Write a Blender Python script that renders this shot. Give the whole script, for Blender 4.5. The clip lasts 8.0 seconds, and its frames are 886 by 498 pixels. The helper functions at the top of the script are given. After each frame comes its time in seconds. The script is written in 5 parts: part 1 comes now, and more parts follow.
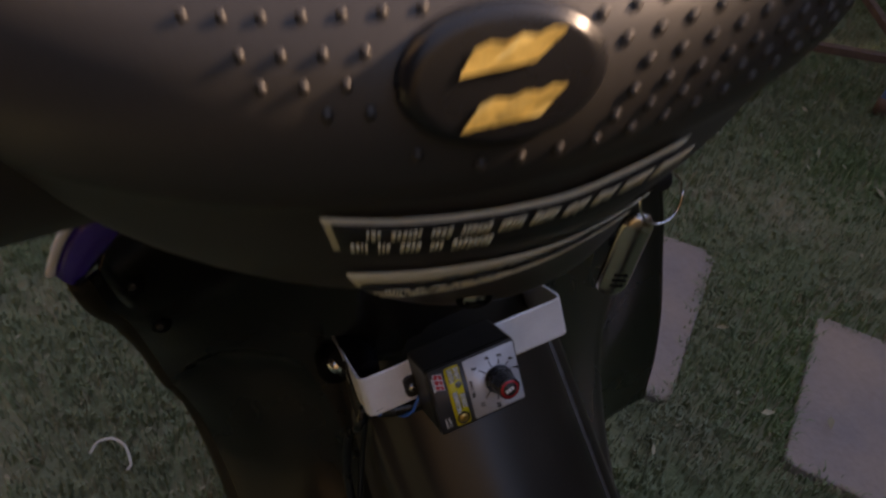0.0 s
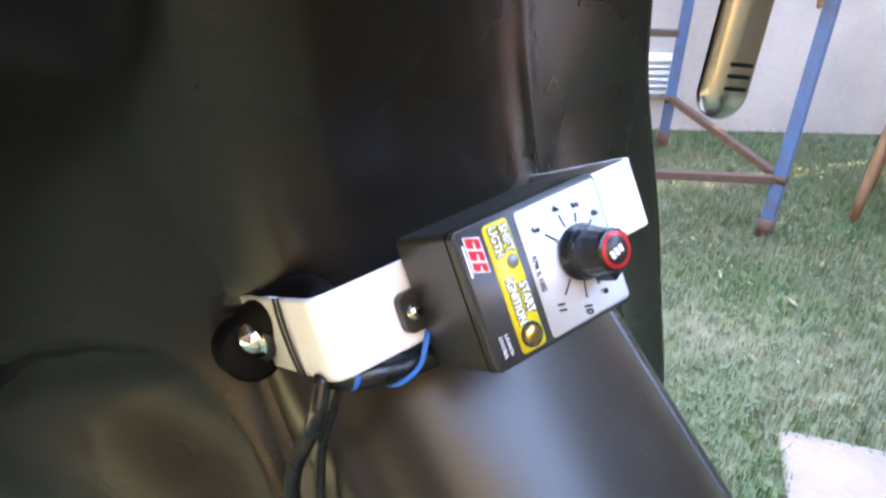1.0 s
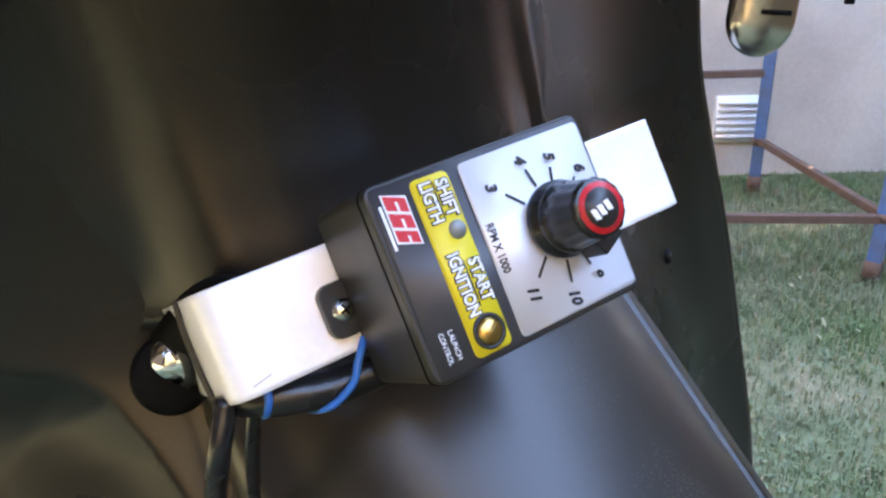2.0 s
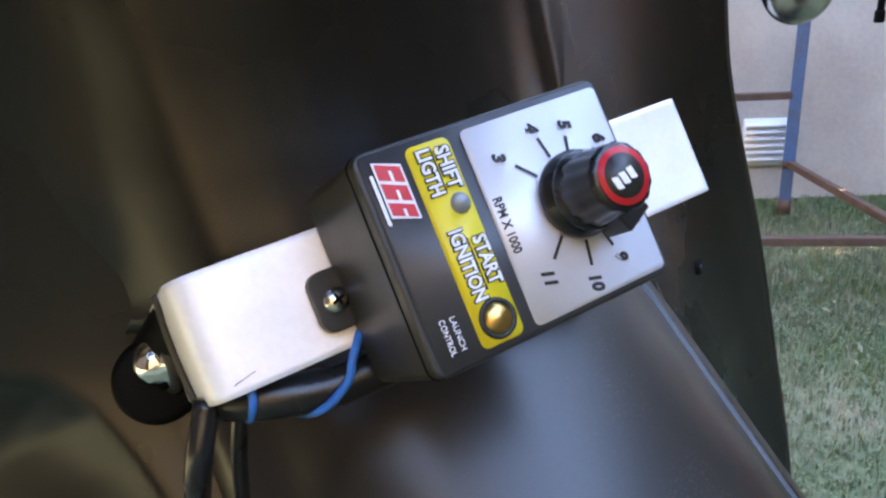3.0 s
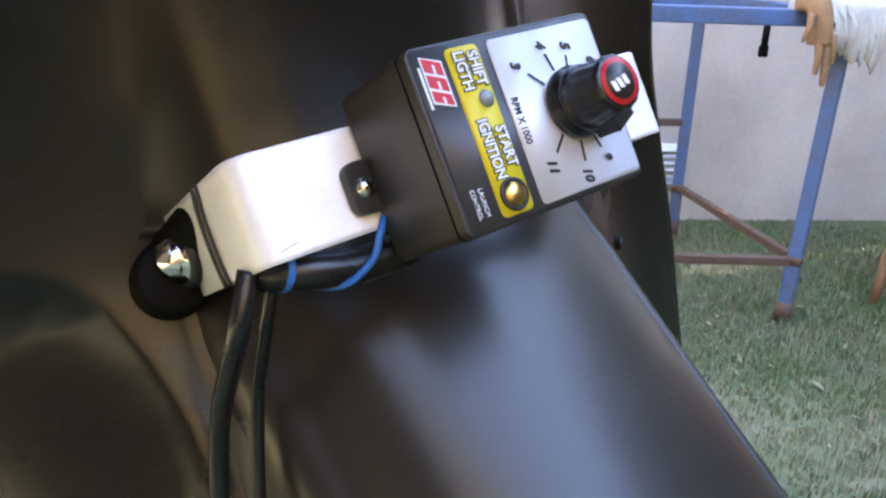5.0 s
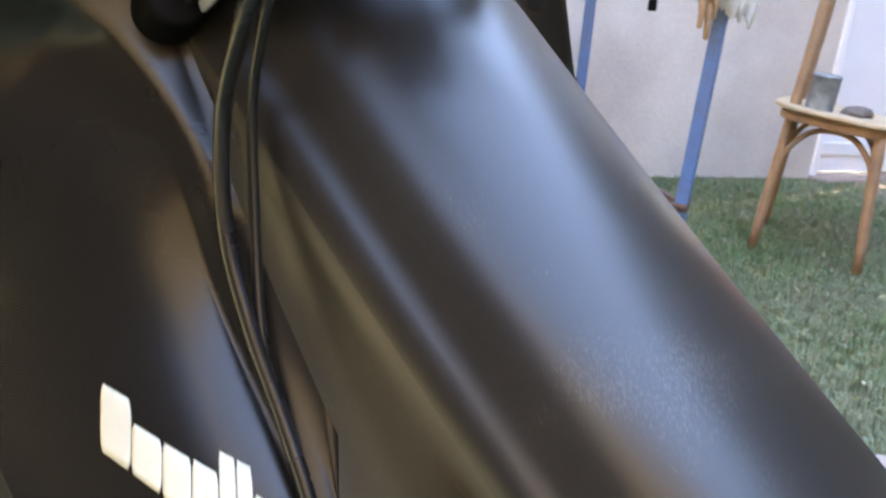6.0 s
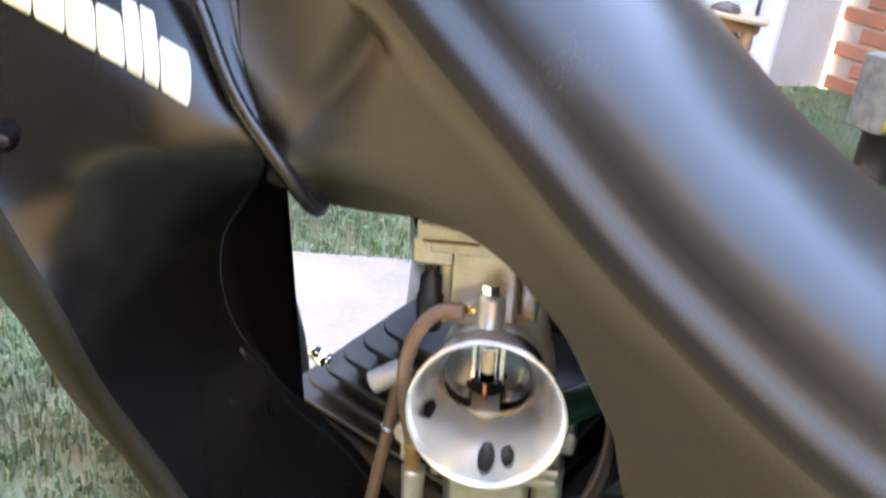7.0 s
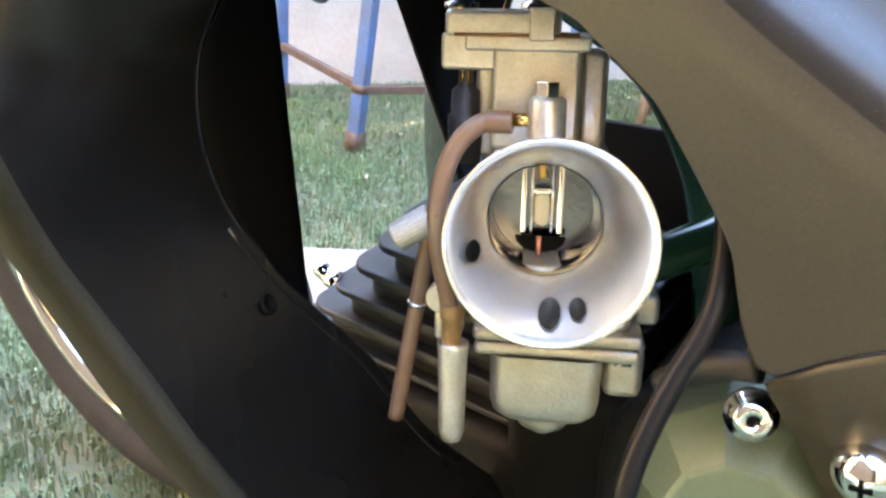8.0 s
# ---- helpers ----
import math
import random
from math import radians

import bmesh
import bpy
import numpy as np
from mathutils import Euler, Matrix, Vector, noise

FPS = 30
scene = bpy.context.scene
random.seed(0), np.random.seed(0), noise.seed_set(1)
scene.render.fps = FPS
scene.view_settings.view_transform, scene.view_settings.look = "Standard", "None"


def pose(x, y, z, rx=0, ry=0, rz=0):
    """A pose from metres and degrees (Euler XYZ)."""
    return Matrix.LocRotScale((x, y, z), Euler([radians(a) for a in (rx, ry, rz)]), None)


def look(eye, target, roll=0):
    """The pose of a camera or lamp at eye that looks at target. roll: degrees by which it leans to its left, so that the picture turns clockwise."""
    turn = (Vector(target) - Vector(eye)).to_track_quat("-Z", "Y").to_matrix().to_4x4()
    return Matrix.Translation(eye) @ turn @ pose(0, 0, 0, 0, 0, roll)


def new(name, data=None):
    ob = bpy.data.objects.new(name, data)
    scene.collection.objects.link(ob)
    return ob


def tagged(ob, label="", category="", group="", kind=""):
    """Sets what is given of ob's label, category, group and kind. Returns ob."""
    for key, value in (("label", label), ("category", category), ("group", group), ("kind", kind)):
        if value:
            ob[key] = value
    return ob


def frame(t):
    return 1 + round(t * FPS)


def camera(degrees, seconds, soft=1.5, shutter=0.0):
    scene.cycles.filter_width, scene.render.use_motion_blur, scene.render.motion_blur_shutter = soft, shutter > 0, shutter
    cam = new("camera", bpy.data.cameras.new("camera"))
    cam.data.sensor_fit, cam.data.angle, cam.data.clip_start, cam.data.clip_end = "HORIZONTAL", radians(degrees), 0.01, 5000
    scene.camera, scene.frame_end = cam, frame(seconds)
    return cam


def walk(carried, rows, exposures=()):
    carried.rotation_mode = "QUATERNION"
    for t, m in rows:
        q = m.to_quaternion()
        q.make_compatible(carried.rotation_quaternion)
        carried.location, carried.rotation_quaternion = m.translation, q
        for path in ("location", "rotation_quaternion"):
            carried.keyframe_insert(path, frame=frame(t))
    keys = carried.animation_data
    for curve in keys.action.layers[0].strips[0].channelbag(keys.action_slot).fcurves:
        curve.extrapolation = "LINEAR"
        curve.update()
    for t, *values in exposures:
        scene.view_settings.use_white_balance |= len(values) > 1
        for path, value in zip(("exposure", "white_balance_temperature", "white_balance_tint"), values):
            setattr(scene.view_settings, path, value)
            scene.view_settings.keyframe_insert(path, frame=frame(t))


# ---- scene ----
cam = camera(55.61, 8.0, soft=2.4, shutter=0.25)
# seconds, eye in metres, turn in degrees
PATH = [
    (0, 0.0942, 0.2038, 1.1870, 45.36, -5.36, 5.75),
    (0.3, 0.0832, 0.2290, 1.1026, 48.47, -3.92, 0.76),
    (0.5, 0.0786, 0.2468, 1.0547, 51.87, -3.67, -1.94),
    (1, 0.0646, 0.2788, 0.9382, 62.35, -3.51, -6.13),
    (1.5, 0.0883, 0.3014, 0.9110, 65.26, -0.11, -6.23),
    (1.7, 0.0969, 0.3093, 0.9053, 66.02, 0.61, -3.20),
    (2.8, 0.1082, 0.3334, 0.8799, 67.89, 1.42, 0.09),
    (3, 0.1080, 0.3332, 0.8800, 68.68, 2.01, 0.21),
    (3.5, 0.1014, 0.3278, 0.8814, 68.62, 1.53, -0.76),
    (4, 0.0876, 0.3226, 0.8692, 68.40, -0.33, -4.59),
    (4.2, 0.0782, 0.3180, 0.8666, 68.34, -1.33, -6.56),
    (5.3, 0.0830, 0.2909, 0.8645, 70.33, -2.59, -5.84),
    (5.5, 0.0740, 0.2813, 0.8501, 69.85, -3.61, -7.02),
    (5.9, 0.0589, 0.2374, 0.8173, 68.94, -4.53, -11.06),
    (6, 0.0570, 0.2312, 0.8076, 68.91, -4.03, -12.54),
    (6.3, 0.0544, 0.2138, 0.7754, 67.83, -3.61, -15.61),
    (6.5, 0.0523, 0.1980, 0.7524, 66.50, -3.87, -16.86),
    (6.8, 0.0488, 0.1774, 0.7220, 65.96, -4.47, -19.13),
    (7, 0.0452, 0.1646, 0.7024, 65.37, -5.93, -20.01),
    (7.2, 0.0448, 0.1696, 0.6787, 63.73, -3.69, -21.48),
    (7.5, 0.0468, 0.1778, 0.6438, 64.40, -4.14, -21.62),
    (8, 0.0560, 0.2010, 0.6176, 66.98, -3.56, -20.61),
]
EXPOSURES = [(0, 1.55, 9300, 32), (0.3, 3.45, 8200, 24), (0.5, 4.55, 7850, 22), (0.8, 4.98, 7700, 21), (1.0, 5.08, 7600, 21), (1.5, 4.83, 7450, 21), (3.0, 4.28, 7250, 20), (4.2, 4.38, 7300, 20), (5.5, 4.52, 7550, 21), (6.5, 4.88, 7700, 19), (7.0, 5.08, 7800, 19), (7.5, 5.4, 7700, 19), (8, 5.48, 7600, 17)]
walk(cam, [(t, pose(x, y, z, rx, ry, rz)) for t, x, y, z, rx, ry, rz in PATH], EXPOSURES)

# ---- world and light: open shade late in the day, clear sky above ----
world = bpy.data.worlds.new("world")
world.use_nodes = True
scene.world = world
wn = world.node_tree.nodes
sky = wn.new("ShaderNodeTexSky")
sky.sky_type, sky.sun_disc = "NISHITA", False
sky.sun_elevation, sky.sun_rotation = radians(36), radians(75)
sky.air_density, sky.dust_density = 1.0, 0.0
world.node_tree.links.new(sky.outputs[0], wn["Background"].inputs[0])
wn["Background"].inputs[1].default_value = 0.15
sun = new("sun", bpy.data.lights.new("sun", "SUN"))
sun.data.energy, sun.data.angle, sun.data.color = 3.6, radians(0.5), (1.0, 0.9, 0.76)
SUN_AZ, SUN_EL = radians(75), radians(36)
sun.matrix_world = look((0, 0, 8), (-math.sin(SUN_AZ) * math.cos(SUN_EL), -math.cos(SUN_AZ) * math.cos(SUN_EL), 8 - math.sin(SUN_EL)))


# ---- materials ----
def material(name, color, rough=0.5, metal=0.0, vary=0.15, scale=20.0, bump=0.1, fine=200.0, second=None, coat=0.0, rough_vary=0.1, emit=None, spec=0.5, island=0.0, specks=0.0):
    """A procedural surface: base colour with stains at one scale and grain at a finer one, varied gloss and fine relief."""
    m = bpy.data.materials.new(name)
    m.use_nodes = True
    n, l = m.node_tree.nodes, m.node_tree.links
    b = n["Principled BSDF"]
    co = n.new("ShaderNodeTexCoord")
    big = n.new("ShaderNodeTexNoise")
    big.inputs["Scale"].default_value, big.inputs["Detail"].default_value = scale, 4
    small = n.new("ShaderNodeTexNoise")
    small.inputs["Scale"].default_value, small.inputs["Detail"].default_value = fine, 3
    l.new(co.outputs["Object"], big.inputs["Vector"])
    l.new(co.outputs["Object"], small.inputs["Vector"])
    ramp = n.new("ShaderNodeMix")
    ramp.data_type = "RGBA"
    other = second or tuple(c * (1 - vary) for c in color)
    ramp.inputs["A"].default_value = (*color, 1)
    ramp.inputs["B"].default_value = (*other, 1)
    con = n.new("ShaderNodeMapRange")
    con.inputs["From Min"].default_value, con.inputs["From Max"].default_value = 0.35, 0.68
    l.new(big.outputs["Fac"], con.inputs["Value"])
    l.new(con.outputs[0], ramp.inputs["Factor"])
    grain = n.new("ShaderNodeMix")
    grain.data_type, grain.blend_type = "RGBA", "MULTIPLY"
    grain.inputs["Factor"].default_value = 1.0
    gr = n.new("ShaderNodeMapRange")
    gr.inputs["To Min"].default_value, gr.inputs["To Max"].default_value = 1 - vary, 1 + vary
    l.new(small.outputs["Fac"], gr.inputs["Value"])
    l.new(ramp.outputs["Result"], grain.inputs["A"])
    l.new(gr.outputs[0], grain.inputs["B"])
    out = grain.outputs["Result"]
    if island:
        ob = n.new("ShaderNodeObjectInfo")
        geo = n.new("ShaderNodeNewGeometry")
        add = n.new("ShaderNodeMath")
        add.operation = "ADD"
        l.new(ob.outputs["Random"], add.inputs[0])
        l.new(geo.outputs["Random Per Island"], add.inputs[1])
        fr = n.new("ShaderNodeMath")
        fr.operation = "FRACT"
        l.new(add.outputs[0], fr.inputs[0])
        ir = n.new("ShaderNodeMapRange")
        ir.inputs["To Min"].default_value, ir.inputs["To Max"].default_value = 1 - island, 1 + island
        l.new(fr.outputs[0], ir.inputs["Value"])
        mul = n.new("ShaderNodeMix")
        mul.data_type, mul.blend_type = "RGBA", "MULTIPLY"
        mul.inputs["Factor"].default_value = 1.0
        l.new(out, mul.inputs["A"])
        l.new(ir.outputs[0], mul.inputs["B"])
        out = mul.outputs["Result"]
    if specks:
        dust = n.new("ShaderNodeTexNoise")
        dust.inputs["Scale"].default_value, dust.inputs["Detail"].default_value = 1500, 2
        l.new(co.outputs["Object"], dust.inputs["Vector"])
        patch = n.new("ShaderNodeTexNoise")
        patch.inputs["Scale"].default_value, patch.inputs["Detail"].default_value = 22, 3
        l.new(co.outputs["Object"], patch.inputs["Vector"])
        both = n.new("ShaderNodeMath")
        both.operation = "MULTIPLY"
        l.new(dust.outputs["Fac"], both.inputs[0])
        l.new(patch.outputs["Fac"], both.inputs[1])
        thin = n.new("ShaderNodeMapRange")
        thin.inputs["From Min"].default_value, thin.inputs["From Max"].default_value, thin.inputs["To Max"].default_value = 0.36, 0.46, specks
        l.new(both.outputs[0], thin.inputs["Value"])
        dm = n.new("ShaderNodeMix")
        dm.data_type = "RGBA"
        dm.inputs["B"].default_value = (0.24, 0.22, 0.19, 1)
        l.new(thin.outputs[0], dm.inputs["Factor"])
        l.new(out, dm.inputs["A"])
        out = dm.outputs["Result"]
    l.new(out, b.inputs["Base Color"])
    rr = n.new("ShaderNodeMapRange")
    rr.inputs["To Min"].default_value, rr.inputs["To Max"].default_value = max(0.02, rough - rough_vary), min(1, rough + rough_vary)
    l.new(big.outputs["Fac"], rr.inputs["Value"])
    l.new(rr.outputs[0], b.inputs["Roughness"])
    b.inputs["Metallic"].default_value = metal
    b.inputs["Specular IOR Level"].default_value = spec
    b.inputs["Coat Weight"].default_value = coat
    if bump:
        bp = n.new("ShaderNodeBump")
        bp.inputs["Strength"].default_value, bp.inputs["Distance"].default_value = bump, 0.5 / fine
        l.new(small.outputs["Fac"], bp.inputs["Height"])
        l.new(bp.outputs[0], b.inputs["Normal"])
    return m


# olive tint stands in for the ground reflected in the rolled edge
LIP = material("olive_reflection_edge", (0.022, 0.020, 0.013), 0.55, vary=0.3, scale=20, fine=800, bump=0.04, second=(0.029, 0.026, 0.017), spec=0.08)
BLACK = material("black_plastic", (0.0048, 0.0047, 0.0045), 0.27, vary=0.28, scale=9, fine=900, bump=0.02, rough_vary=0.06, second=(0.0075, 0.0068, 0.0056), spec=0.42)
# base lightened to stand in for the sheen on the headset pad
HEADSET = material("lightened_black_headset", (0.034, 0.030, 0.025), 0.44, vary=0.2, scale=12, fine=900, bump=0.04, second=(0.026, 0.023, 0.020))
TUNNEL = material("satin_black_tunnel", (0.013, 0.012, 0.0105), 0.31, vary=0.28, scale=11, fine=800, bump=0.025, rough_vary=0.06, second=(0.020, 0.0175, 0.014), specks=0.2)
# gloss left out in place of the deep shade round the inner flange
FLANGE = material("shaded_flange_black", (0.010, 0.010, 0.010), 0.9, scale=15, fine=600, bump=0.05, spec=0.0)
# dust and scuffs, plus a browner base standing in for reflected ground
DUSTY_LIT = material("dusty_scuffed_lit_plastic", (0.037, 0.032, 0.024), 0.40, vary=0.28, scale=12, fine=800, bump=0.03, rough_vary=0.07, second=(0.050, 0.043, 0.031), specks=0.16)
POLISHED = material("polished_bore", (0.86, 0.85, 0.83), 0.13, metal=1.0, vary=0.04, scale=40, bump=0.0, rough_vary=0.03)
SLIDE = material("slide_steel", (0.13, 0.145, 0.185), 0.20, metal=1.0, vary=0.2, scale=60, bump=0.05, fine=500)
BLACK_DULL = material("dull_black_plastic", (0.0030, 0.0030, 0.0030), 0.6, scale=15, fine=600, bump=0.08, spec=0.08)
BOX = material("satin_black_box", (0.022, 0.021, 0.019), 0.40, scale=60, fine=2500, bump=0.12)
PANEL = material("charcoal_film", (0.040, 0.040, 0.043), 0.42, vary=0.12, scale=90, fine=2500, bump=0.04)
KNOB = material("black_knob_plastic", (0.010, 0.010, 0.011), 0.28, scale=80, fine=2000, bump=0.03)
RUBBER = material("black_rubber", (0.012, 0.012, 0.013), 0.45, scale=40, fine=1500, bump=0.05)
CABLE = material("black_cable", (0.010, 0.010, 0.011), 0.28, scale=40, fine=1500, bump=0.03)
ALU = material("brushed_aluminium", (0.95, 0.95, 0.95), 0.45, metal=0.25, vary=0.05, scale=45, fine=700, bump=0.06, second=(0.84, 0.84, 0.85), rough_vary=0.16)
CAST = material("cast_zinc_alloy", (0.66, 0.645, 0.60), 0.40, metal=0.75, vary=0.22, scale=70, fine=900, bump=0.30, second=(0.50, 0.47, 0.40), rough_vary=0.14)
AMBER = material("amber_hose_end", (0.34, 0.20, 0.09), 0.32, metal=0.2, vary=0.2, scale=90, bump=0.05, fine=900)
GASKET = material("brown_gasket", (0.30, 0.15, 0.06), 0.7, vary=0.2, scale=90, bump=0.1, fine=900)
BELL = material("machined_aluminium", (0.88, 0.88, 0.88), 0.24, metal=0.84, vary=0.10, scale=30, fine=1500, bump=0.02, rough_vary=0.06)
CHROME = material("chrome", (0.85, 0.85, 0.84), 0.08, metal=1.0, vary=0.03, scale=30, bump=0.0, rough_vary=0.04)
STEEL = material("bright_steel", (0.62, 0.60, 0.56), 0.22, metal=1.0, vary=0.1, scale=80, bump=0.03, fine=900)
BRASS = material("brass", (0.62, 0.40, 0.13), 0.3, metal=1.0, vary=0.1, scale=80, bump=0.05, fine=900)
HOSE = material("brown_translucent_hose", (0.21, 0.125, 0.08), 0.3, vary=0.15, scale=60, bump=0.02)
COPPER = material("copper", (0.70, 0.30, 0.20), 0.3, metal=1.0, vary=0.1, scale=80, bump=0.0)
HOSE_DARK = material("dark_rubber_hose", (0.008, 0.008, 0.009), 0.38, vary=0.1, scale=60, bump=0.04, spec=0.22)
GREEN_TUBE = material("green_frame_paint", (0.020, 0.085, 0.052), 0.22, vary=0.2, scale=30, bump=0.02)
GRIME = material("oily_engine_grime", (0.010, 0.0095, 0.009), 0.6, vary=0.35, scale=30, bump=0.3, fine=300, second=(0.016, 0.013, 0.010), spec=0.2)
OLIVE = material("olive_painted_casing", (0.150, 0.195, 0.130), 0.33, metal=0.2, vary=0.12, scale=30, bump=0.04, fine=700)
FIN = material("black_painted_cast_iron", (0.026, 0.024, 0.022), 0.45, vary=0.25, scale=40, bump=0.3, fine=700)
WHITE_INK = material("white_print", (0.75, 0.75, 0.74), 0.5, vary=0.04, scale=60, bump=0.0)
BLACK_INK = material("black_print", (0.015, 0.015, 0.015), 0.5, vary=0.1, scale=60, bump=0.0)
YELLOW = material("yellow_print", (0.70, 0.55, 0.02), 0.42, vary=0.05, scale=60, bump=0.0)
RED = material("red_print", (0.60, 0.02, 0.03), 0.35, vary=0.08, scale=60, bump=0.0)
SILVER_FILM = material("silver_grey_film", (0.62, 0.63, 0.66), 0.42, metal=0.25, vary=0.04, scale=60, bump=0.0)
CREAM = material("cream_decal", (0.68, 0.66, 0.50), 0.45, vary=0.06, scale=50, bump=0.0)
PURPLE = material("purple_paint", (0.05, 0.02, 0.30), 0.22, vary=0.12, scale=30, bump=0.0, coat=0.3)
BLUE_WIRE = material("blue_wire", (0.02, 0.16, 0.55), 0.35, vary=0.08, scale=60, bump=0.0)
GOLD = material("gold_prism_film", (0.95, 0.66, 0.20), 0.34, metal=0.55, vary=0.35, scale=120, bump=0.3, fine=300)
CEMENT = material("rendered_wall", (0.62, 0.572, 0.515), 0.9, vary=0.12, scale=3.2, fine=60, bump=0.25, second=(0.46, 0.415, 0.37))
CEMENT_DIRTY = material("grey_cement", (0.55, 0.52, 0.50), 0.9, vary=0.14, scale=4, fine=80, bump=0.3)
WHITE_PAINT = material("white_door_paint", (0.80, 0.82, 0.84), 0.45, vary=0.04, scale=6, fine=120, bump=0.05)
BLUE_PAINT = material("worn_blue_paint", (0.075, 0.165, 0.36), 0.5, vary=0.25, scale=18, fine=150, bump=0.2, second=(0.09, 0.13, 0.22))
RUST = material("rusty_steel", (0.13, 0.080, 0.060), 0.75, vary=0.3, scale=30, fine=250, bump=0.4, second=(0.10, 0.06, 0.045))
WOOD = material("weathered_wood", (0.33, 0.20, 0.11), 0.65, vary=0.22, scale=14, fine=160, bump=0.25, second=(0.24, 0.14, 0.08))
WOOD_PALE = material("pale_wood_seat", (0.48, 0.36, 0.22), 0.6, vary=0.15, scale=12, fine=140, bump=0.2)
BRICK = material("fired_brick", (0.42, 0.17, 0.10), 0.9, vary=0.2, scale=14, fine=140, bump=0.5, second=(0.34, 0.15, 0.10), island=0.25)
MORTAR = material("mortar", (0.42, 0.37, 0.32), 0.95, vary=0.2, scale=12, fine=90, bump=0.5)
SLAB = material("concrete_slab", (0.355, 0.272, 0.222), 0.9, vary=0.14, scale=5, fine=90, bump=0.3, second=(0.26, 0.222, 0.212))
SOIL = material("dry_lawn_soil", (0.22, 0.20, 0.12), 0.95, vary=0.3, scale=5, fine=70, bump=0.8, second=(0.12, 0.155, 0.07))
EARTH_PATH = material("bare_earth", (0.30, 0.22, 0.16), 0.95, vary=0.2, scale=6, fine=70, bump=0.5)
GRASS = material("lawn_blades", (0.125, 0.200, 0.082), 0.7, vary=0.22, scale=3.0, fine=14, bump=0.0, second=(0.200, 0.225, 0.140), island=0.16)
CLOTH_DARK = material("dirty_grey_cloth", (0.16, 0.13, 0.11), 0.95, vary=0.25, scale=30, fine=220, bump=0.5)
STRAW = material("dry_blades", (0.36, 0.32, 0.21), 0.8, vary=0.25, scale=5, fine=40, bump=0.0, island=0.2)
CLOTH = material("dirty_white_rag", (0.62, 0.60, 0.54), 0.95, vary=0.15, scale=20, fine=220, bump=0.5)
CLOTH_TAN = material("tan_leather_rag", (0.36, 0.22, 0.12), 0.85, vary=0.2, scale=30, fine=200, bump=0.4)
TIN = material("dull_tin", (0.28, 0.30, 0.30), 0.5, metal=0.5, vary=0.2, scale=30, fine=200, bump=0.1, second=(0.18, 0.19, 0.19))
TYRE = material("dusty_tyre", (0.030, 0.026, 0.023), 0.8, vary=0.2, scale=20, fine=150, bump=0.2)
# surfaces of walls added out of view, picked for what the plastic reflects
UNSEEN_BLACK = material("unseen_black_wall", (0.012, 0.011, 0.010), 0.9, vary=0.2, scale=3, fine=60, bump=0.3, spec=0.05)
UNSEEN_BROWN = material("unseen_brown_wall", (0.115, 0.084, 0.042), 0.95, vary=0.12, scale=1.5, fine=40, bump=0.3, second=(0.09, 0.066, 0.033))
OCHRE = material("unseen_ochre_wall", (0.36, 0.255, 0.115), 0.95, vary=0.12, scale=1.5, fine=40, bump=0.3, second=(0.28, 0.195, 0.09))
ROOM_WALL = material("unseen_west_wall", (0.40, 0.30, 0.17), 0.95, vary=0.15, scale=1.5, fine=40, bump=0.3, second=(0.30, 0.22, 0.12))


# ---- building helpers ----
def part(name, bm, mat, parent=None, label="", smooth=True, thick=0.0, bevel=0.0):
    """Links a bmesh as one mesh object under a thing or a part."""
    bmesh.ops.recalc_face_normals(bm, faces=bm.faces)
    me = bpy.data.meshes.new(name)
    bm.to_mesh(me)
    bm.free()
    for p in me.polygons:
        p.use_smooth = smooth
    for m in mat if isinstance(mat, (list, tuple)) else (mat,):
        me.materials.append(m)
    ob = new(name, me)
    ob.parent = parent
    if label:
        ob["label"] = label
    if thick:
        s = ob.modifiers.new("thickness", "SOLIDIFY")
        s.thickness, s.offset = thick, 0
    if bevel:
        b = ob.modifiers.new("bevel", "BEVEL")
        b.width, b.segments, b.limit_method, b.angle_limit = bevel, 2, "ANGLE", radians(40)
        if smooth:
            ob.modifiers.new("normals", "WEIGHTED_NORMAL")
    return ob


def thing(name, m, label, category, group="", kind=""):
    e = new(name)
    e.matrix_world = m
    e.empty_display_size = 0.02
    return tagged(e, label, category, group, kind)


def pchip(xs, ys, x):
    """A smooth curve through the points, without overshoot."""
    xs, ys, x = np.asarray(xs, float), np.asarray(ys, float), np.atleast_1d(np.asarray(x, float))
    if xs[0] > xs[-1]:
        xs, ys = xs[::-1], ys[::-1]
    h, d = np.diff(xs), np.diff(ys) / np.diff(xs)
    s = np.zeros(len(xs))
    for i in range(1, len(xs) - 1):
        if d[i - 1] * d[i] > 0:
            a, b = 2 * h[i] + h[i - 1], h[i] + 2 * h[i - 1]
            s[i] = (a + b) / (a / d[i - 1] + b / d[i])
    s[0], s[-1] = d[0], d[-1]
    x = np.clip(x, xs[0], xs[-1])
    i = np.clip(np.searchsorted(xs, x) - 1, 0, len(xs) - 2)
    t = (x - xs[i]) / h[i]
    r = ys[i] * (1 + 2 * t) * (1 - t) ** 2 + s[i] * h[i] * t * (1 - t) ** 2 + ys[i + 1] * t * t * (3 - 2 * t) + s[i + 1] * h[i] * t * t * (t - 1)
    return r if len(r) > 1 else float(r[0])


def sheet(rows, bm=None, closed=False):
    """Faces between rows of points of equal length."""
    bm = bm or bmesh.new()
    vs = [[bm.verts.new(p) for p in r] for r in rows]
    for a, b in zip(vs, vs[1:]):
        n = len(a)
        for i in range(n if closed else n - 1):
            j = (i + 1) % n
            bm.faces.new((a[i], a[j], b[j], b[i]))
    return bm


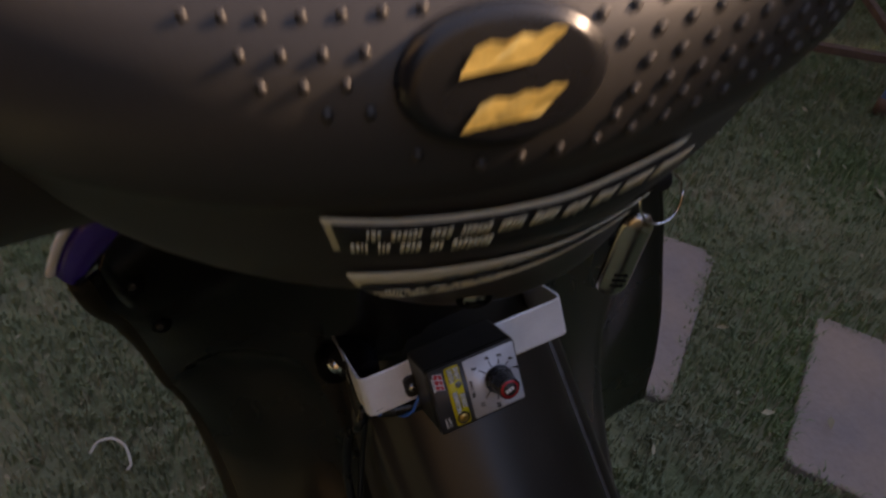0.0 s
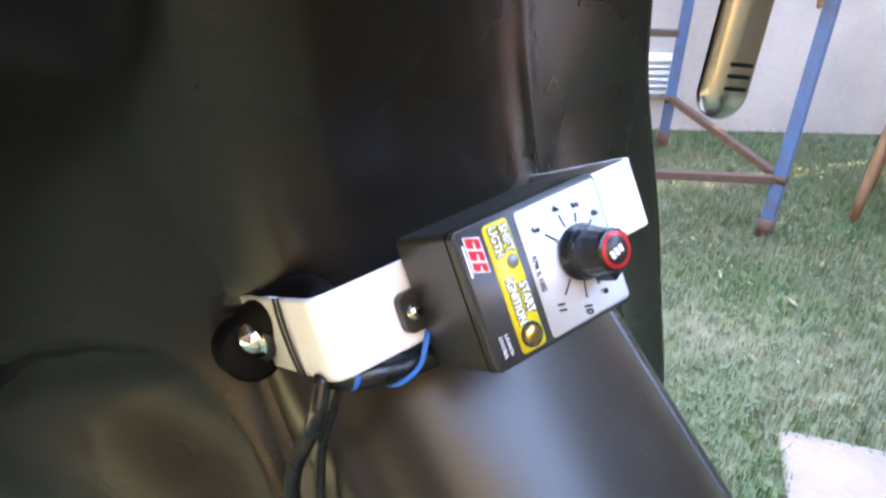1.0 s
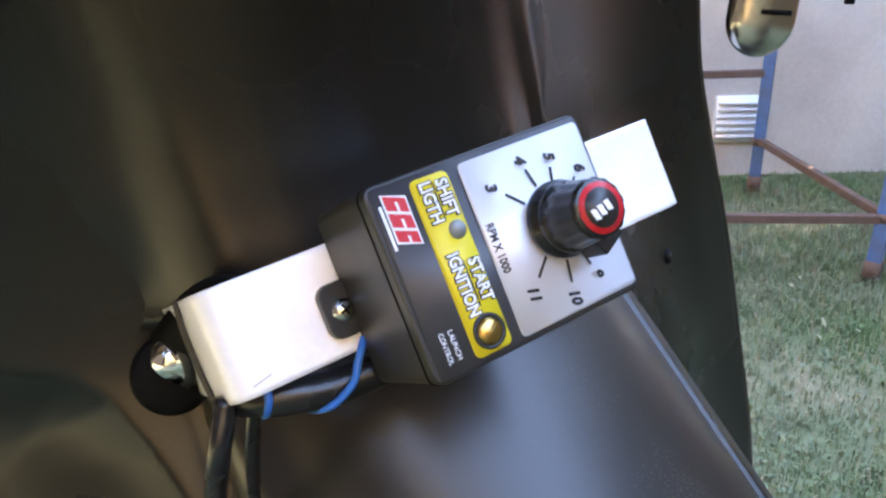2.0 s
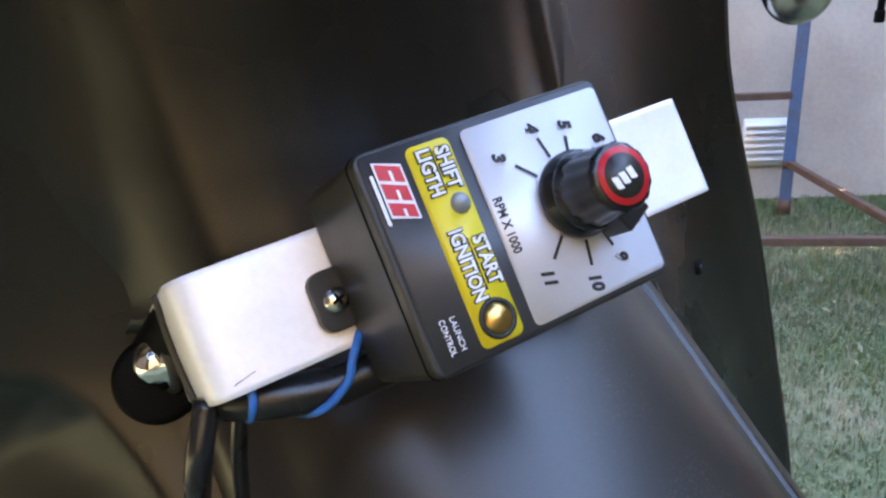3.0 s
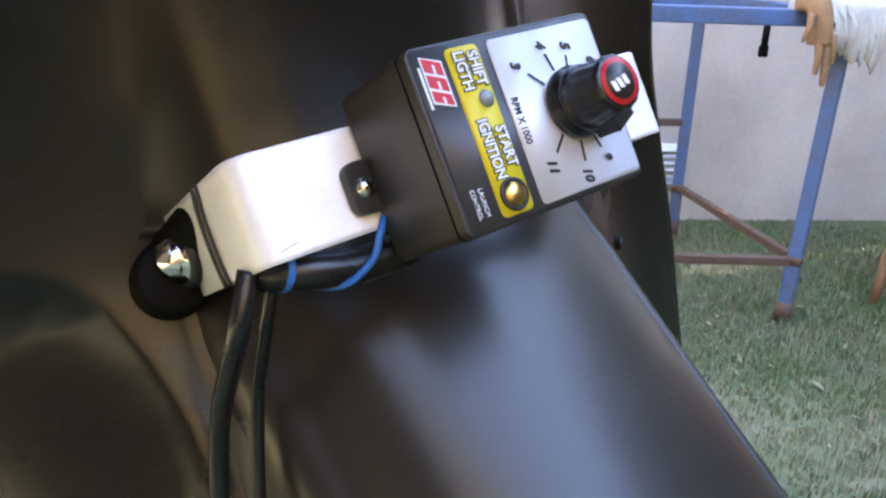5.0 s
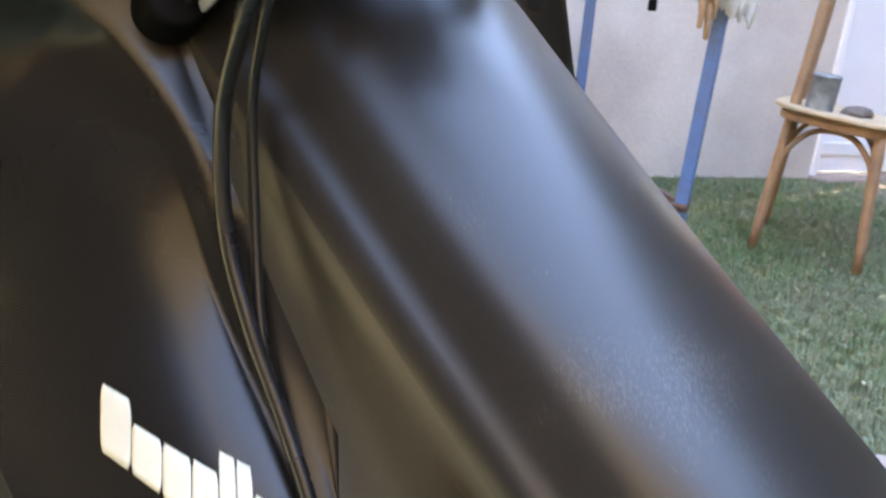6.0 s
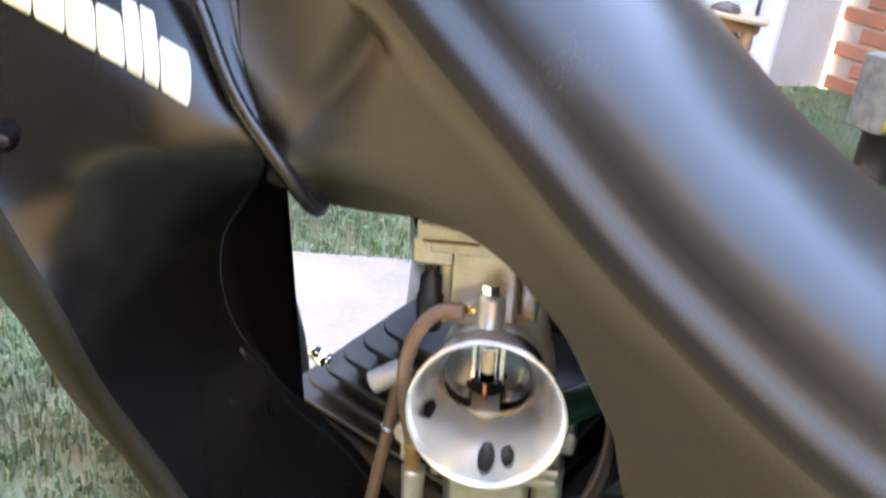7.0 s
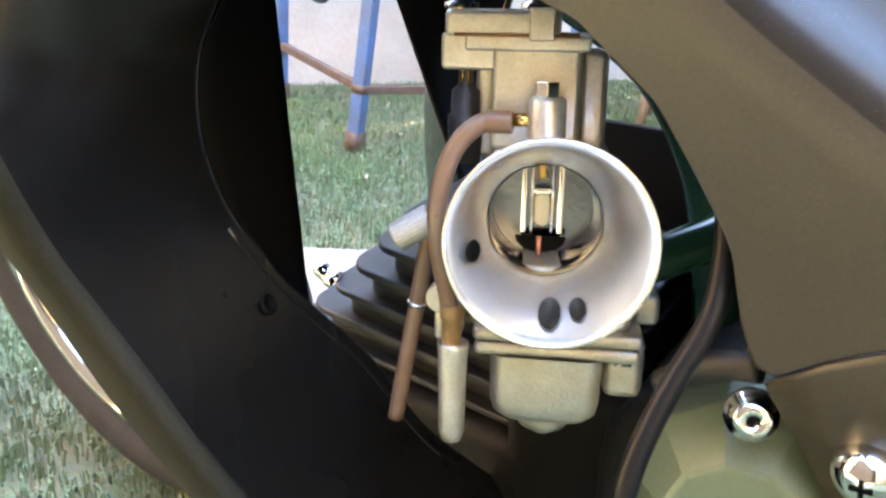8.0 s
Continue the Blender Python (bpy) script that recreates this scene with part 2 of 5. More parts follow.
def box(sx, sy, sz, m=None, bm=None):
    bm = bm or bmesh.new()
    bmesh.ops.create_cube(bm, size=1, matrix=(m or Matrix()) @ Matrix.Diagonal((sx, sy, sz, 1)))
    return bm


def cyl(r, depth, m=None, r2=None, seg=24, bm=None):
    """A cylinder or cone along z from 0 to depth."""
    bm = bm or bmesh.new()
    bmesh.ops.create_cone(bm, cap_ends=True, segments=seg, radius1=r, radius2=r if r2 is None else r2, depth=depth, matrix=(m or Matrix()) @ Matrix.Translation((0, 0, depth / 2)))
    return bm


def lathe(profile, seg=32, m=None, bm=None):
    """Turns a profile of (radius, height) about z."""
    m = m or Matrix()
    rows = [[m @ Vector((r * math.cos(2 * math.pi * k / seg), r * math.sin(2 * math.pi * k / seg), z)) for k in range(seg)] for r, z in profile]
    return sheet(rows, bm, closed=True)


def smooth_line(pts, steps=8):
    """A Catmull-Rom line through the points."""
    p = [Vector(q) for q in pts]
    p = [2 * p[0] - p[1], *p, 2 * p[-1] - p[-2]]
    out = []
    for i in range(1, len(p) - 2):
        for k in range(steps):
            t = k / steps
            out.append(0.5 * (2 * p[i] + (p[i + 1] - p[i - 1]) * t + (2 * p[i - 1] - 5 * p[i] + 4 * p[i + 1] - p[i + 2]) * t * t + (3 * p[i] - p[i - 1] - 3 * p[i + 1] + p[i + 2]) * t ** 3))
    return out + [p[-2]]


def tube(pts, r, seg=10, bm=None, steps=8, squash=1.0):
    """A tube along a smooth line; r may be one radius or one a point of the smooth line."""
    line = smooth_line(pts, steps) if steps else [Vector(p) for p in pts]
    up = Vector((0.3, 0.5, 0.8))
    rows = []
    for i, p in enumerate(line):
        d = (line[min(i + 1, len(line) - 1)] - line[max(i - 1, 0)]).normalized()
        a = up - d * up.dot(d)
        a.normalize()
        b = d.cross(a)
        up = a
        rr = r if isinstance(r, (int, float)) else r[0] + (r[1] - r[0]) * i / (len(line) - 1)
        rows.append([p + (a * math.cos(2 * math.pi * k / seg) + b * squash * math.sin(2 * math.pi * k / seg)) * rr for k in range(seg)])
    n0 = bm is None
    bm = sheet(rows, bm, closed=True)
    bm.verts.ensure_lookup_table()
    n = len(rows) * seg
    vs = bm.verts[len(bm.verts) - n:]
    bm.faces.new(vs[:seg])
    bm.faces.new(vs[-seg:])
    return bm


def bar(a, b, sx, sy, bm=None):
    """A square bar from a to b."""
    a, b = Vector(a), Vector(b)
    q = (b - a).to_track_quat("Z", "Y").to_matrix().to_4x4()
    return box(sx, sy, (b - a).length, Matrix.Translation((a + b) / 2) @ q, bm)


def outline(pts, z0, z1, m=None, bm=None):
    """A prism over a plane outline."""
    m = m or Matrix()
    bm = bm or bmesh.new()
    lo = [bm.verts.new(m @ Vector((x, y, z0))) for x, y in pts]
    hi = [bm.verts.new(m @ Vector((x, y, z1))) for x, y in pts]
    n = len(pts)
    bm.faces.new(lo[::-1])
    bm.faces.new(hi)
    for i in range(n):
        bm.faces.new((lo[i], lo[(i + 1) % n], hi[(i + 1) % n], hi[i]))
    return bm


def rounded(w, h, r, n=5, cx=0.0, cy=0.0):
    """A rounded rectangle's outline."""
    out = []
    for sx, sy, a0 in ((1, 1, 0), (-1, 1, 90), (-1, -1, 180), (1, -1, 270)):
        for k in range(n + 1):
            a = radians(a0 + 90 * k / n)
            out.append((cx + sx * (w / 2 - r) + r * math.cos(a), cy + sy * (h / 2 - r) + r * math.sin(a)))
    return out


def lettering(name, text, size, m, mat, parent, align="CENTER", shear=0.0, bold=0.0, depth=0.0001, label="", width=1.0):
    """Words with the built-in font, as a mesh that stands a little proud."""
    cu = bpy.data.curves.new(name, "FONT")
    cu.body, cu.size, cu.align_x, cu.align_y, cu.shear, cu.offset, cu.extrude = text, size, align, "CENTER", shear, bold, depth
    cu.resolution_u = 3
    tmp = new("letters", cu)
    me = bpy.data.meshes.new_from_object(tmp.evaluated_get(bpy.context.evaluated_depsgraph_get()))
    bpy.data.objects.remove(tmp)
    me.transform(m @ Matrix.Diagonal((width, 1, 1, 1)))
    me.materials.append(mat)
    ob = new(name, me)
    ob.parent = parent
    if label:
        ob["label"] = label
    return ob


# ---- the yard ----
WALL_Y = 2.95


def ground():
    bm = bmesh.new()
    near = np.concatenate([np.linspace(-3000, -8, 6), np.linspace(-6, 6, 97), np.linspace(8, 3000, 6)])
    rows = []
    for y in near:
        r = []
        for x in near:
            z = 0.0
            if abs(x) < 6 and abs(y) < 6:
                z = 0.014 * (noise.noise((x * 1.7, y * 1.7, 3)) + 0.5 * noise.noise((x * 5, y * 5, 7))) - 0.012
            r.append((x, y, z))
        rows.append(r)
    ob = part("ground", sheet(rows), SOIL)
    return tagged(ob, "trodden lawn soil under short grass", "ground", kind="structure")


ground()


def slab(pts, top):
    bm = outline(pts, -0.03, top)
    ob = part("paving_slab", bm, SLAB, bevel=0.004, smooth=False)
    return tagged(ob, "flat pinkish concrete stepping slab sunk in the grass", "paving slab", group="stepping slabs in the lawn")


def ragged(cx, cy, w, h, turn, seed):
    """A slab's outline with slightly worn edges."""
    rnd = random.Random(seed)
    out = []
    for x, y in rounded(w, h, 0.02, 2):
        x, y = x + rnd.uniform(-0.006, 0.006), y + rnd.uniform(-0.006, 0.006)
        a = radians(turn)
        out.append((cx + x * math.cos(a) - y * math.sin(a), cy + x * math.sin(a) + y * math.cos(a)))
    return out


SLABS = [(0.94, 1.125, 0.38, 0.38, -21, 1), (0.41, 1.365, 0.36, 0.42, -18, 2)]
for cx, cy, w, h, turn, seed in SLABS:
    slab(ragged(cx, cy, w, h, turn, seed), 0.006)


def grass(name, mat, count, seed, h0, h1, label):
    """Short blades in leaning tufts over the part of the lawn near the moped, kept off the slabs."""
    rnd = np.random.RandomState(seed)
    verts, faces = [], []
    inside = []
    for cx, cy, w, h, turn, _ in SLABS:
        inside.append((cx, cy, w / 2 - 0.008, h / 2 - 0.008, math.cos(radians(-turn)), math.sin(radians(-turn))))
    n = 0
    while n < count:
        x, y = rnd.uniform(-0.9, 2.85), rnd.uniform(-0.6, 2.93)
        if x > 1.5 and y < 0.9 or noise.noise((x * 2.2, y * 2.2, seed)) < rnd.uniform(-0.9, 0.35):
            continue
        hid = False
        for cx, cy, a, b, c, s in inside:
            dx, dy = x - cx, y - cy
            if abs(dx * c - dy * s) < a and abs(dx * s + dy * c) < b:
                hid = True
        if hid:
            continue
        n += 1
        t = rnd.uniform(0, 6.283)
        for _ in range(rnd.randint(2, 5)):
            t2 = t + rnd.normal(0, 0.9)
            bx, by = x + rnd.normal(0, 0.006), y + rnd.normal(0, 0.006)
            h, lean, wd = rnd.uniform(h0, h1), rnd.uniform(0.2, 1.2), rnd.uniform(0.0008, 0.0017)
            cx, cy = math.cos(t2), math.sin(t2)
            i = len(verts)
            z0 = -0.022
            verts += [(bx - cy * wd, by + cx * wd, z0), (bx + cy * wd, by - cx * wd, z0), (bx + cx * h * lean * 0.45 + cy * wd * 0.8, by + cy * h * lean * 0.45 - cx * wd * 0.8, h * 0.62), (bx + cx * h * lean * 0.45 - cy * wd * 0.8, by + cy * h * lean * 0.45 + cx * wd * 0.8, h * 0.62), (bx + cx * h * lean * 1.1, by + cy * h * lean * 1.1, h * (0.95 - 0.25 * lean))]
            faces += [(i, i + 1, i + 2, i + 3), (i + 3, i + 2, i + 4)]
    me = bpy.data.meshes.new(name)
    me.from_pydata(verts, [], faces)
    me.materials.append(mat)
    return tagged(new(name, me), label, "grass", kind="stuff")


grass("lawn_grass", GRASS, 78000, 3, 0.008, 0.027, "short patchy green lawn grass")
grass("dry_grass", STRAW, 10500, 8, 0.006, 0.021, "pale dry grass blades and thatch lying in the lawn")


def dead_leaves():
    rnd = random.Random(12)
    bm = bmesh.new()
    for _ in range(260):
        m = Matrix.Translation((rnd.uniform(-0.8, 2.6), rnd.uniform(0.2, 2.85), rnd.uniform(0.008, 0.024))) @ Euler((rnd.uniform(-0.5, 0.5), rnd.uniform(-0.5, 0.5), rnd.uniform(0, 6))).to_matrix().to_4x4()
        s = rnd.uniform(0.006, 0.018)
        vs = [bm.verts.new(m @ Vector(p)) for p in ((-s, 0, 0), (-s * 0.2, s * 0.35, 0.002), (s, 0, 0.003), (-s * 0.2, -s * 0.35, 0.002))]
        bm.faces.new(vs)
    ob = part("dead_leaves", bm, STRAW, smooth=False)
    tagged(ob, "scattered small dry leaves on the lawn", "leaves", kind="stuff")


dead_leaves()


def wall(name, sx, sy, sz, x, y, z, mat, label):
    return tagged(part(name, box(sx, sy, sz, Matrix.Translation((x, y, z))), mat, smooth=False), label, "wall", kind="structure")


wall("wall_north", 5.17, 0.2, 3.0, -0.425, WALL_Y + 0.1, 1.5, CEMENT, "pale cement-rendered garden wall, slightly stained")
wall("wall_north_lintel", 0.42, 0.2, 0.95, 2.37, WALL_Y + 0.1, 2.525, CEMENT, "pale cement-rendered wall over the door")
wall("wall_pier", 0.29, 0.2, 3.0, 2.725, WALL_Y + 0.1, 1.5, CEMENT_DIRTY, "grey cement pier between white door and brick wall")
# unseen sunlit wall, added as a source of warm bounce from the left
wall("wall_west", 0.2, 1.85, 3.4, -3.1, 2.125, 1.7, ROOM_WALL, "plain unseen ochre wall, added for warm bounce and reflections")
# unseen black wall, added to keep reflections in the left wing dark
wall("wall_southwest", 0.2, 5.4, 5.0, -3.1, -1.5, 2.5, UNSEEN_BLACK, "plain unseen black wall, added to darken reflections")
# added behind the camera, unseen: gives the black plastic its olive reflections
wall("wall_south", 4.6, 0.2, 5.0, 0.7, -4.1, 2.5, OCHRE, "plain unseen ochre wall closing the yard, added for warm reflections")
# black end of the added south wall, out of view, darkens reflections too
wall("wall_south_dark", 1.6, 0.2, 5.0, -2.4, -4.1, 2.5, UNSEEN_BLACK, "plain unseen black end wall, added to darken reflections")
wall("wall_east", 0.2, 0.75, 3.2, 2.99, 2.575, 1.6, MORTAR, "unplastered red brick wall with sandy joints")
# unseen, added beside the bricks to darken reflections in the right wing
wall("wall_east_dark", 0.2, 1.6, 3.2, 2.99, 1.4, 1.6, UNSEEN_BROWN, "plain unseen dark brown wall, added to darken reflections")
# unseen taller wall, added to shade the ground to the southwest
wall("wall_southeast", 0.2, 4.6, 3.5, 2.99, -1.7, 1.75, UNSEEN_BROWN, "plain unseen dark brown wall, added to block the low sun")


def door():
    d = thing("door_1", Matrix.Translation((2.37, WALL_Y, 0.012)), "closed white painted metal door in the rendered wall", "door", kind="structure")
    part("leaf", box(0.37, 0.04, 2.02, Matrix.Translation((0, 0.05, 1.02))), WHITE_PAINT, d, bevel=0.004)
    for x in (-0.1975, 0.1975):
        part("jamb", box(0.025, 0.10, 2.05, Matrix.Translation((x, 0.04, 1.02))), WHITE_PAINT, d, bevel=0.003)
    part("seam_strip", box(0.012, 0.012, 2.0, Matrix.Translation((0.098, 0.026, 1.02))), TIN, d, "thin grey strip between door panels")
    part("kick_rail", box(0.34, 0.012, 0.05, Matrix.Translation((0, 0.025, 0.10))), WHITE_PAINT, d, bevel=0.003)
    part("sill", box(0.42, 0.12, 0.03, Matrix.Translation((0, 0.0, -0.012))), SLAB, d)


door()


def wall_vent():
    v = thing("wall_vent", Matrix.Translation((1.105, WALL_Y, 0.192)), "white louvred ventilation grille low on the rendered wall", "vent")
    part("frame", outline(rounded(0.165, 0.15, 0.008), 0.0, 0.012, Matrix.Rotation(radians(90), 4, "X")), WHITE_PAINT, v)
    for k in range(6):
        part("slat", box(0.15, 0.012, 0.008, Matrix.Translation((0, -0.016, -0.055 + 0.022 * k)) @ Matrix.Rotation(radians(35), 4, "X")), WHITE_PAINT, v)


wall_vent()


def trestle_table():
    t = thing("trestle_table", Matrix.Translation((0.85, 2.35, 0)), "blue painted steel trestle frame with rusty stretchers on the grass", "table")
    o = Vector((-0.85, -2.35, 0))
    feet = {"nr": ((1.170, 2.142, 0), (1.184, 2.130, 0.74)), "nl": ((0.606, 2.197, 0), (0.655, 2.140, 0.74)), "fr": ((1.122, 2.800, 0), (1.097, 2.750, 0.74)), "fl": ((0.528, 2.770, 0), (0.535, 2.745, 0.74))}
    at = {}
    for k, (a, b) in feet.items():
        a, b = Vector(a) + o, Vector(b) + o
        leg = part("leg", bar(a, b, 0.033, 0.033), BLUE_PAINT, t, bevel=0.003)
        part("shoe", bar(a, a + (b - a) * 0.07, 0.038, 0.038), RUST, leg, "rusty foot")
        part("worn_joint", bar(a + (b - a) * 0.205, a + (b - a) * 0.235, 0.0345, 0.0345), RUST, leg, "rusty welded joint")
        at[k] = lambda f, a=a, b=b: a + (b - a) * f
    for p, q, f in (("nr", "nl", 0.215), ("nr", "fr", 0.222), ("nl", "fl", 0.222), ("fr", "fl", 0.505)):
        part("stretcher", bar(at[p](f), at[q](f), 0.021, 0.021), RUST, t, "rust-brown lower stretcher", bevel=0.002)
    for p, q in (("nr", "nl"), ("nr", "fr"), ("nl", "fl"), ("fr", "fl")):
        part("top_rail", bar(Vector(feet[p][1]) + o, Vector(feet[q][1]) + o, 0.036, 0.036), BLUE_PAINT, t, bevel=0.003)
    return t


trestle_table()


def rag(name, x, y, z, w, drop, mat, label, seed):
    """A bunched cloth thrown over a rail: uneven folds, one corner hanging lower, a ragged hem."""
    rows = []
    for i in range(34):
        s = i / 33
        r = []
        for k in range(41):
            c = k / 40 - 0.5
            d = max(0.0, (s - 0.3) / 0.7)
            crumple = noise.noise((c * 9 + seed, s * 5, 0.3)) * 0.016 + noise.noise((c * 22, s * 14 + seed, 1.7)) * 0.006
            fold = noise.noise((c * 13 + seed * 2, s * 1.2, 4.0)) * 0.022 * (0.25 + d)
            hem = drop * (0.78 + 0.30 * c + 0.22 * noise.noise((c * 6, seed, 0.0)) + 0.05 * noise.noise((c * 30, seed, 3.0)))
            if s < 0.3:
                r.append((c * w * (0.9 + 0.3 * s), 0.035 - s * 0.21, 0.024 + crumple * 0.7 + 0.01 * math.sin(s / 0.3 * math.pi)))
            else:
                r.append((c * w * (1 - 0.22 * d) + 0.012 * d + crumple * 0.5, -0.030 - 0.012 * math.sin(d * math.pi) + fold, 0.022 + crumple * 0.7 * (1 - d) - d * hem))
        rows.append(r)
    ob = part(name, sheet(rows), mat, thick=0.003)
    ob.location = (x, y, z)
    return tagged(ob, label, "rag")


def work_glove():
    """An old leather glove flung over the rail, its fingers hanging."""
    g = thing("work_glove", Matrix.Translation((1.078, 2.085, 0.752)), "worn tan leather work glove hanging over the table rail", "glove")
    palm = [(-0.016, 0.055, 0.022), (-0.012, 0.015, 0.030), (-0.004, -0.016, 0.018), (0.004, -0.024, -0.022), (0.008, -0.024, -0.062)]
    part("palm", tube(palm, (0.028, 0.026), seg=12, steps=6, squash=0.5), CLOTH_TAN, g)
    for u, z0, z1, lean, rad in ((-0.021, 0.000, -0.052, -0.010, 0.0088), (0.004, -0.050, -0.120, 0.004, 0.0098), (0.019, -0.050, -0.142, 0.010, 0.0104), (0.034, -0.040, -0.098, 0.006, 0.0094)):
        part("finger", tube([(u, -0.026, z0), (u + lean * 0.5, -0.034, (z0 + z1) / 2), (u + lean, -0.029, z1), (u + lean, -0.029, z1 - 0.006)], (rad, rad * 0.45), seg=9, steps=5), CLOTH_TAN, g)
    part("cuff", tube([(-0.018, 0.060, 0.020), (-0.015, 0.040, 0.024)], (0.030, 0.029), seg=12, steps=3, squash=0.5), CLOTH, g, "pale canvas cuff")


rag("white_rag", 1.172, 2.108, 0.752, 0.135, 0.155, CLOTH, "crumpled dirty white rag over the table corner", 4)
work_glove()


def hanging_clamp():
    c = thing("hanging_clamp", Matrix.Translation((0.985, 2.105, 0.728)), "small black clamp hanging from the table rail", "clamp")
    part("strap", box(0.014, 0.006, 0.05, Matrix.Translation((0, 0, -0.03))), BLACK_DULL, c)
    part("jaw", box(0.02, 0.012, 0.025, Matrix.Translation((0, 0, -0.06))), BLACK_DULL, c, bevel=0.003)


hanging_clamp()


def chair():
    c = thing("wooden_chair", Matrix.Translation((1.66, 2.24, 0)), "old bentwood chair, weathered bare wood with round seat", "chair")
    feet = [(-0.191, -0.011, True), (0.004, -0.216, False), (0.195, 0.01, False), (-0.01, 0.21, True)]
    for x, y, back in feet:
        pts = [(x, y, 0), (x * 0.80, y * 0.80, 0.39)] + ([(x * 0.68, y * 0.68, 0.62), (x * 0.58, y * 0.58, 0.84)] if back else [])
        part("leg", tube(pts, (0.014, 0.018), seg=6, steps=5), WOOD, c)
    tilt = Matrix.Translation((-0.01, -0.02, 0.396)) @ Matrix.Rotation(radians(6), 4, "Y") @ Matrix.Rotation(radians(47), 4, "Z")
    part("seat", outline(rounded(0.33, 0.33, 0.10, 8), 0.0, 0.013, tilt), WOOD_PALE, c, "pale worn plywood seat", bevel=0.004)
    part("seat_frame", outline(rounded(0.29, 0.29, 0.09, 8), -0.028, 0.0, tilt), WOOD, c, "dark wooden seat frame", bevel=0.003)
    for a, b in zip(feet, feet[1:] + feet[:1]):
        p, q = Vector((a[0], a[1], 0)) * 0.88, Vector((b[0], b[1], 0)) * 0.88
        up = lambda z: Vector((0, 0, z))
        pts = [p + up(0.20), p + (q - p) * 0.06 + up(0.29), p * 0.92 + (q - p) * 0.22 + up(0.352), (p + q) * 0.47 + up(0.368), q * 0.92 + (p - q) * 0.22 + up(0.352), q + (p - q) * 0.06 + up(0.29), q + up(0.20)]
        part("bent_brace", tube(pts, 0.008, seg=7, steps=5), WOOD, c)
    part("back_rail", tube([(-0.1108, -0.0064, 0.83), (-0.095, 0.095, 0.85), (-0.0058, 0.1218, 0.83)], 0.014, seg=8), WOOD, c)
    return c


chair()


def tin_can():
    c = thing("tin_can", Matrix.Translation((1.555, 2.19, 0.408)) @ Matrix.Rotation(radians(3), 4, "Y"), "dull grey dented tin standing on the chair seat", "can")
    part("body", lathe([(0.0, 0), (0.036, 0), (0.038, 0.004), (0.036, 0.008), (0.037, 0.05), (0.036, 0.095), (0.039, 0.10), (0.036, 0.103), (0.0, 0.098)], 24), TIN, c)
    part("lid", lathe([(0.0, 0.101), (0.034, 0.101), (0.034, 0.104), (0.0, 0.104)], 24), TIN, c)


tin_can()


def cloth_scrap():
    bm = bmesh.new()
    bmesh.ops.create_icosphere(bm, subdivisions=3, radius=1.0)
    for v in bm.verts:
        k = 1 + 0.35 * noise.noise(v.co * 2.1) + 0.15 * noise.noise(v.co * 5.0)
        v.co = Vector((v.co.x * 0.045 * k, v.co.y * 0.030 * k, max(v.co.z, -0.3) * 0.020 * k))
    ob = part("cloth_scrap", bm, CLOTH_DARK)
    ob.location = (1.655, 2.16, 0.415)
    tagged(ob, "crumpled grey-brown cloth scrap on the chair seat", "cloth")


cloth_scrap()


def bucket():
    b = thing("plastic_canister", Matrix.Translation((2.04, 1.86, 0.0)), "grey plastic canister with yellow label beside the brick wall", "canister")
    part("body", outline(rounded(0.19, 0.13, 0.03), 0.16, 0.36), TIN, b, bevel=0.006)
    part("label", outline(rounded(0.05, 0.004, 0.001, cx=-0.05, cy=-0.066), 0.17, 0.205), YELLOW, b, "yellow label band")
    part("stripe", outline(rounded(0.045, 0.004, 0.001, cx=-0.055, cy=-0.066), 0.215, 0.31), WHITE_PAINT, b)
    part("stand", lathe([(0, 0.0), (0.07, 0.0), (0.05, 0.02), (0.05, 0.14), (0.075, 0.16), (0, 0.16)], 20), FIN, b, "dark round pedestal under the canister")


bucket()


# ---- the moped: u to its right, v ahead, w up along its lean ----
BIKE = Matrix(((0.84079, -0.52992, -0.11069, 0.20187), (0.52539, 0.84805, -0.06917, 0.55741), (0.13053, 0.0, 0.99144, 0.0071), (0, 0, 0, 1)))
moped = thing("moped", BIKE, "step-through moped with black plastic leg shield, leaning on its stand", "moped")
UC, UT = 0.02, 0.004

INNER_W = [1.00, 0.92, 0.84, 0.79, 0.737, 0.68, 0.64, 0.62, 0.60, 0.575, 0.55, 0.526, 0.51, 0.495, 0.483, 0.469, 0.446, 0.416, 0.386, 0.340]
INNER_U = [-0.05, -0.052, -0.056, -0.06, -0.064, -0.07, -0.077, -0.083, -0.084, -0.082, -0.079, -0.0730, -0.0665, -0.0600, -0.0550, -0.0470, -0.0350, -0.0260, -0.0080, 0.0260]
INNER_V = [0.080, 0.072, 0.066, 0.058, 0.030, -0.008, -0.036, -0.05, -0.038, -0.018, -0.009, -0.005, -0.0035, -0.0085, -0.0135, -0.0205, -0.0345, -0.0510, -0.0680, -0.0930]
OUTER_W = [1.00, 0.95, 0.85, 0.766, 0.70, 0.66, 0.63, 0.60, 0.57, 0.54, 0.52, 0.50, 0.48, 0.46, 0.44, 0.42, 0.34]
OUTER_U = [-0.155, -0.165, -0.163, -0.160, -0.150, -0.147, -0.149, -0.151, -0.149, -0.143, -0.138, -0.134, -0.131, -0.126, -0.121, -0.116, -0.096]
OUTER_V = [0.02, 0.02, 0.075, 0.105, 0.092, 0.058, 0.025, -0.005, -0.022, -0.025, -0.032, -0.043, -0.055, -0.066, -0.078, -0.090, -0.138]
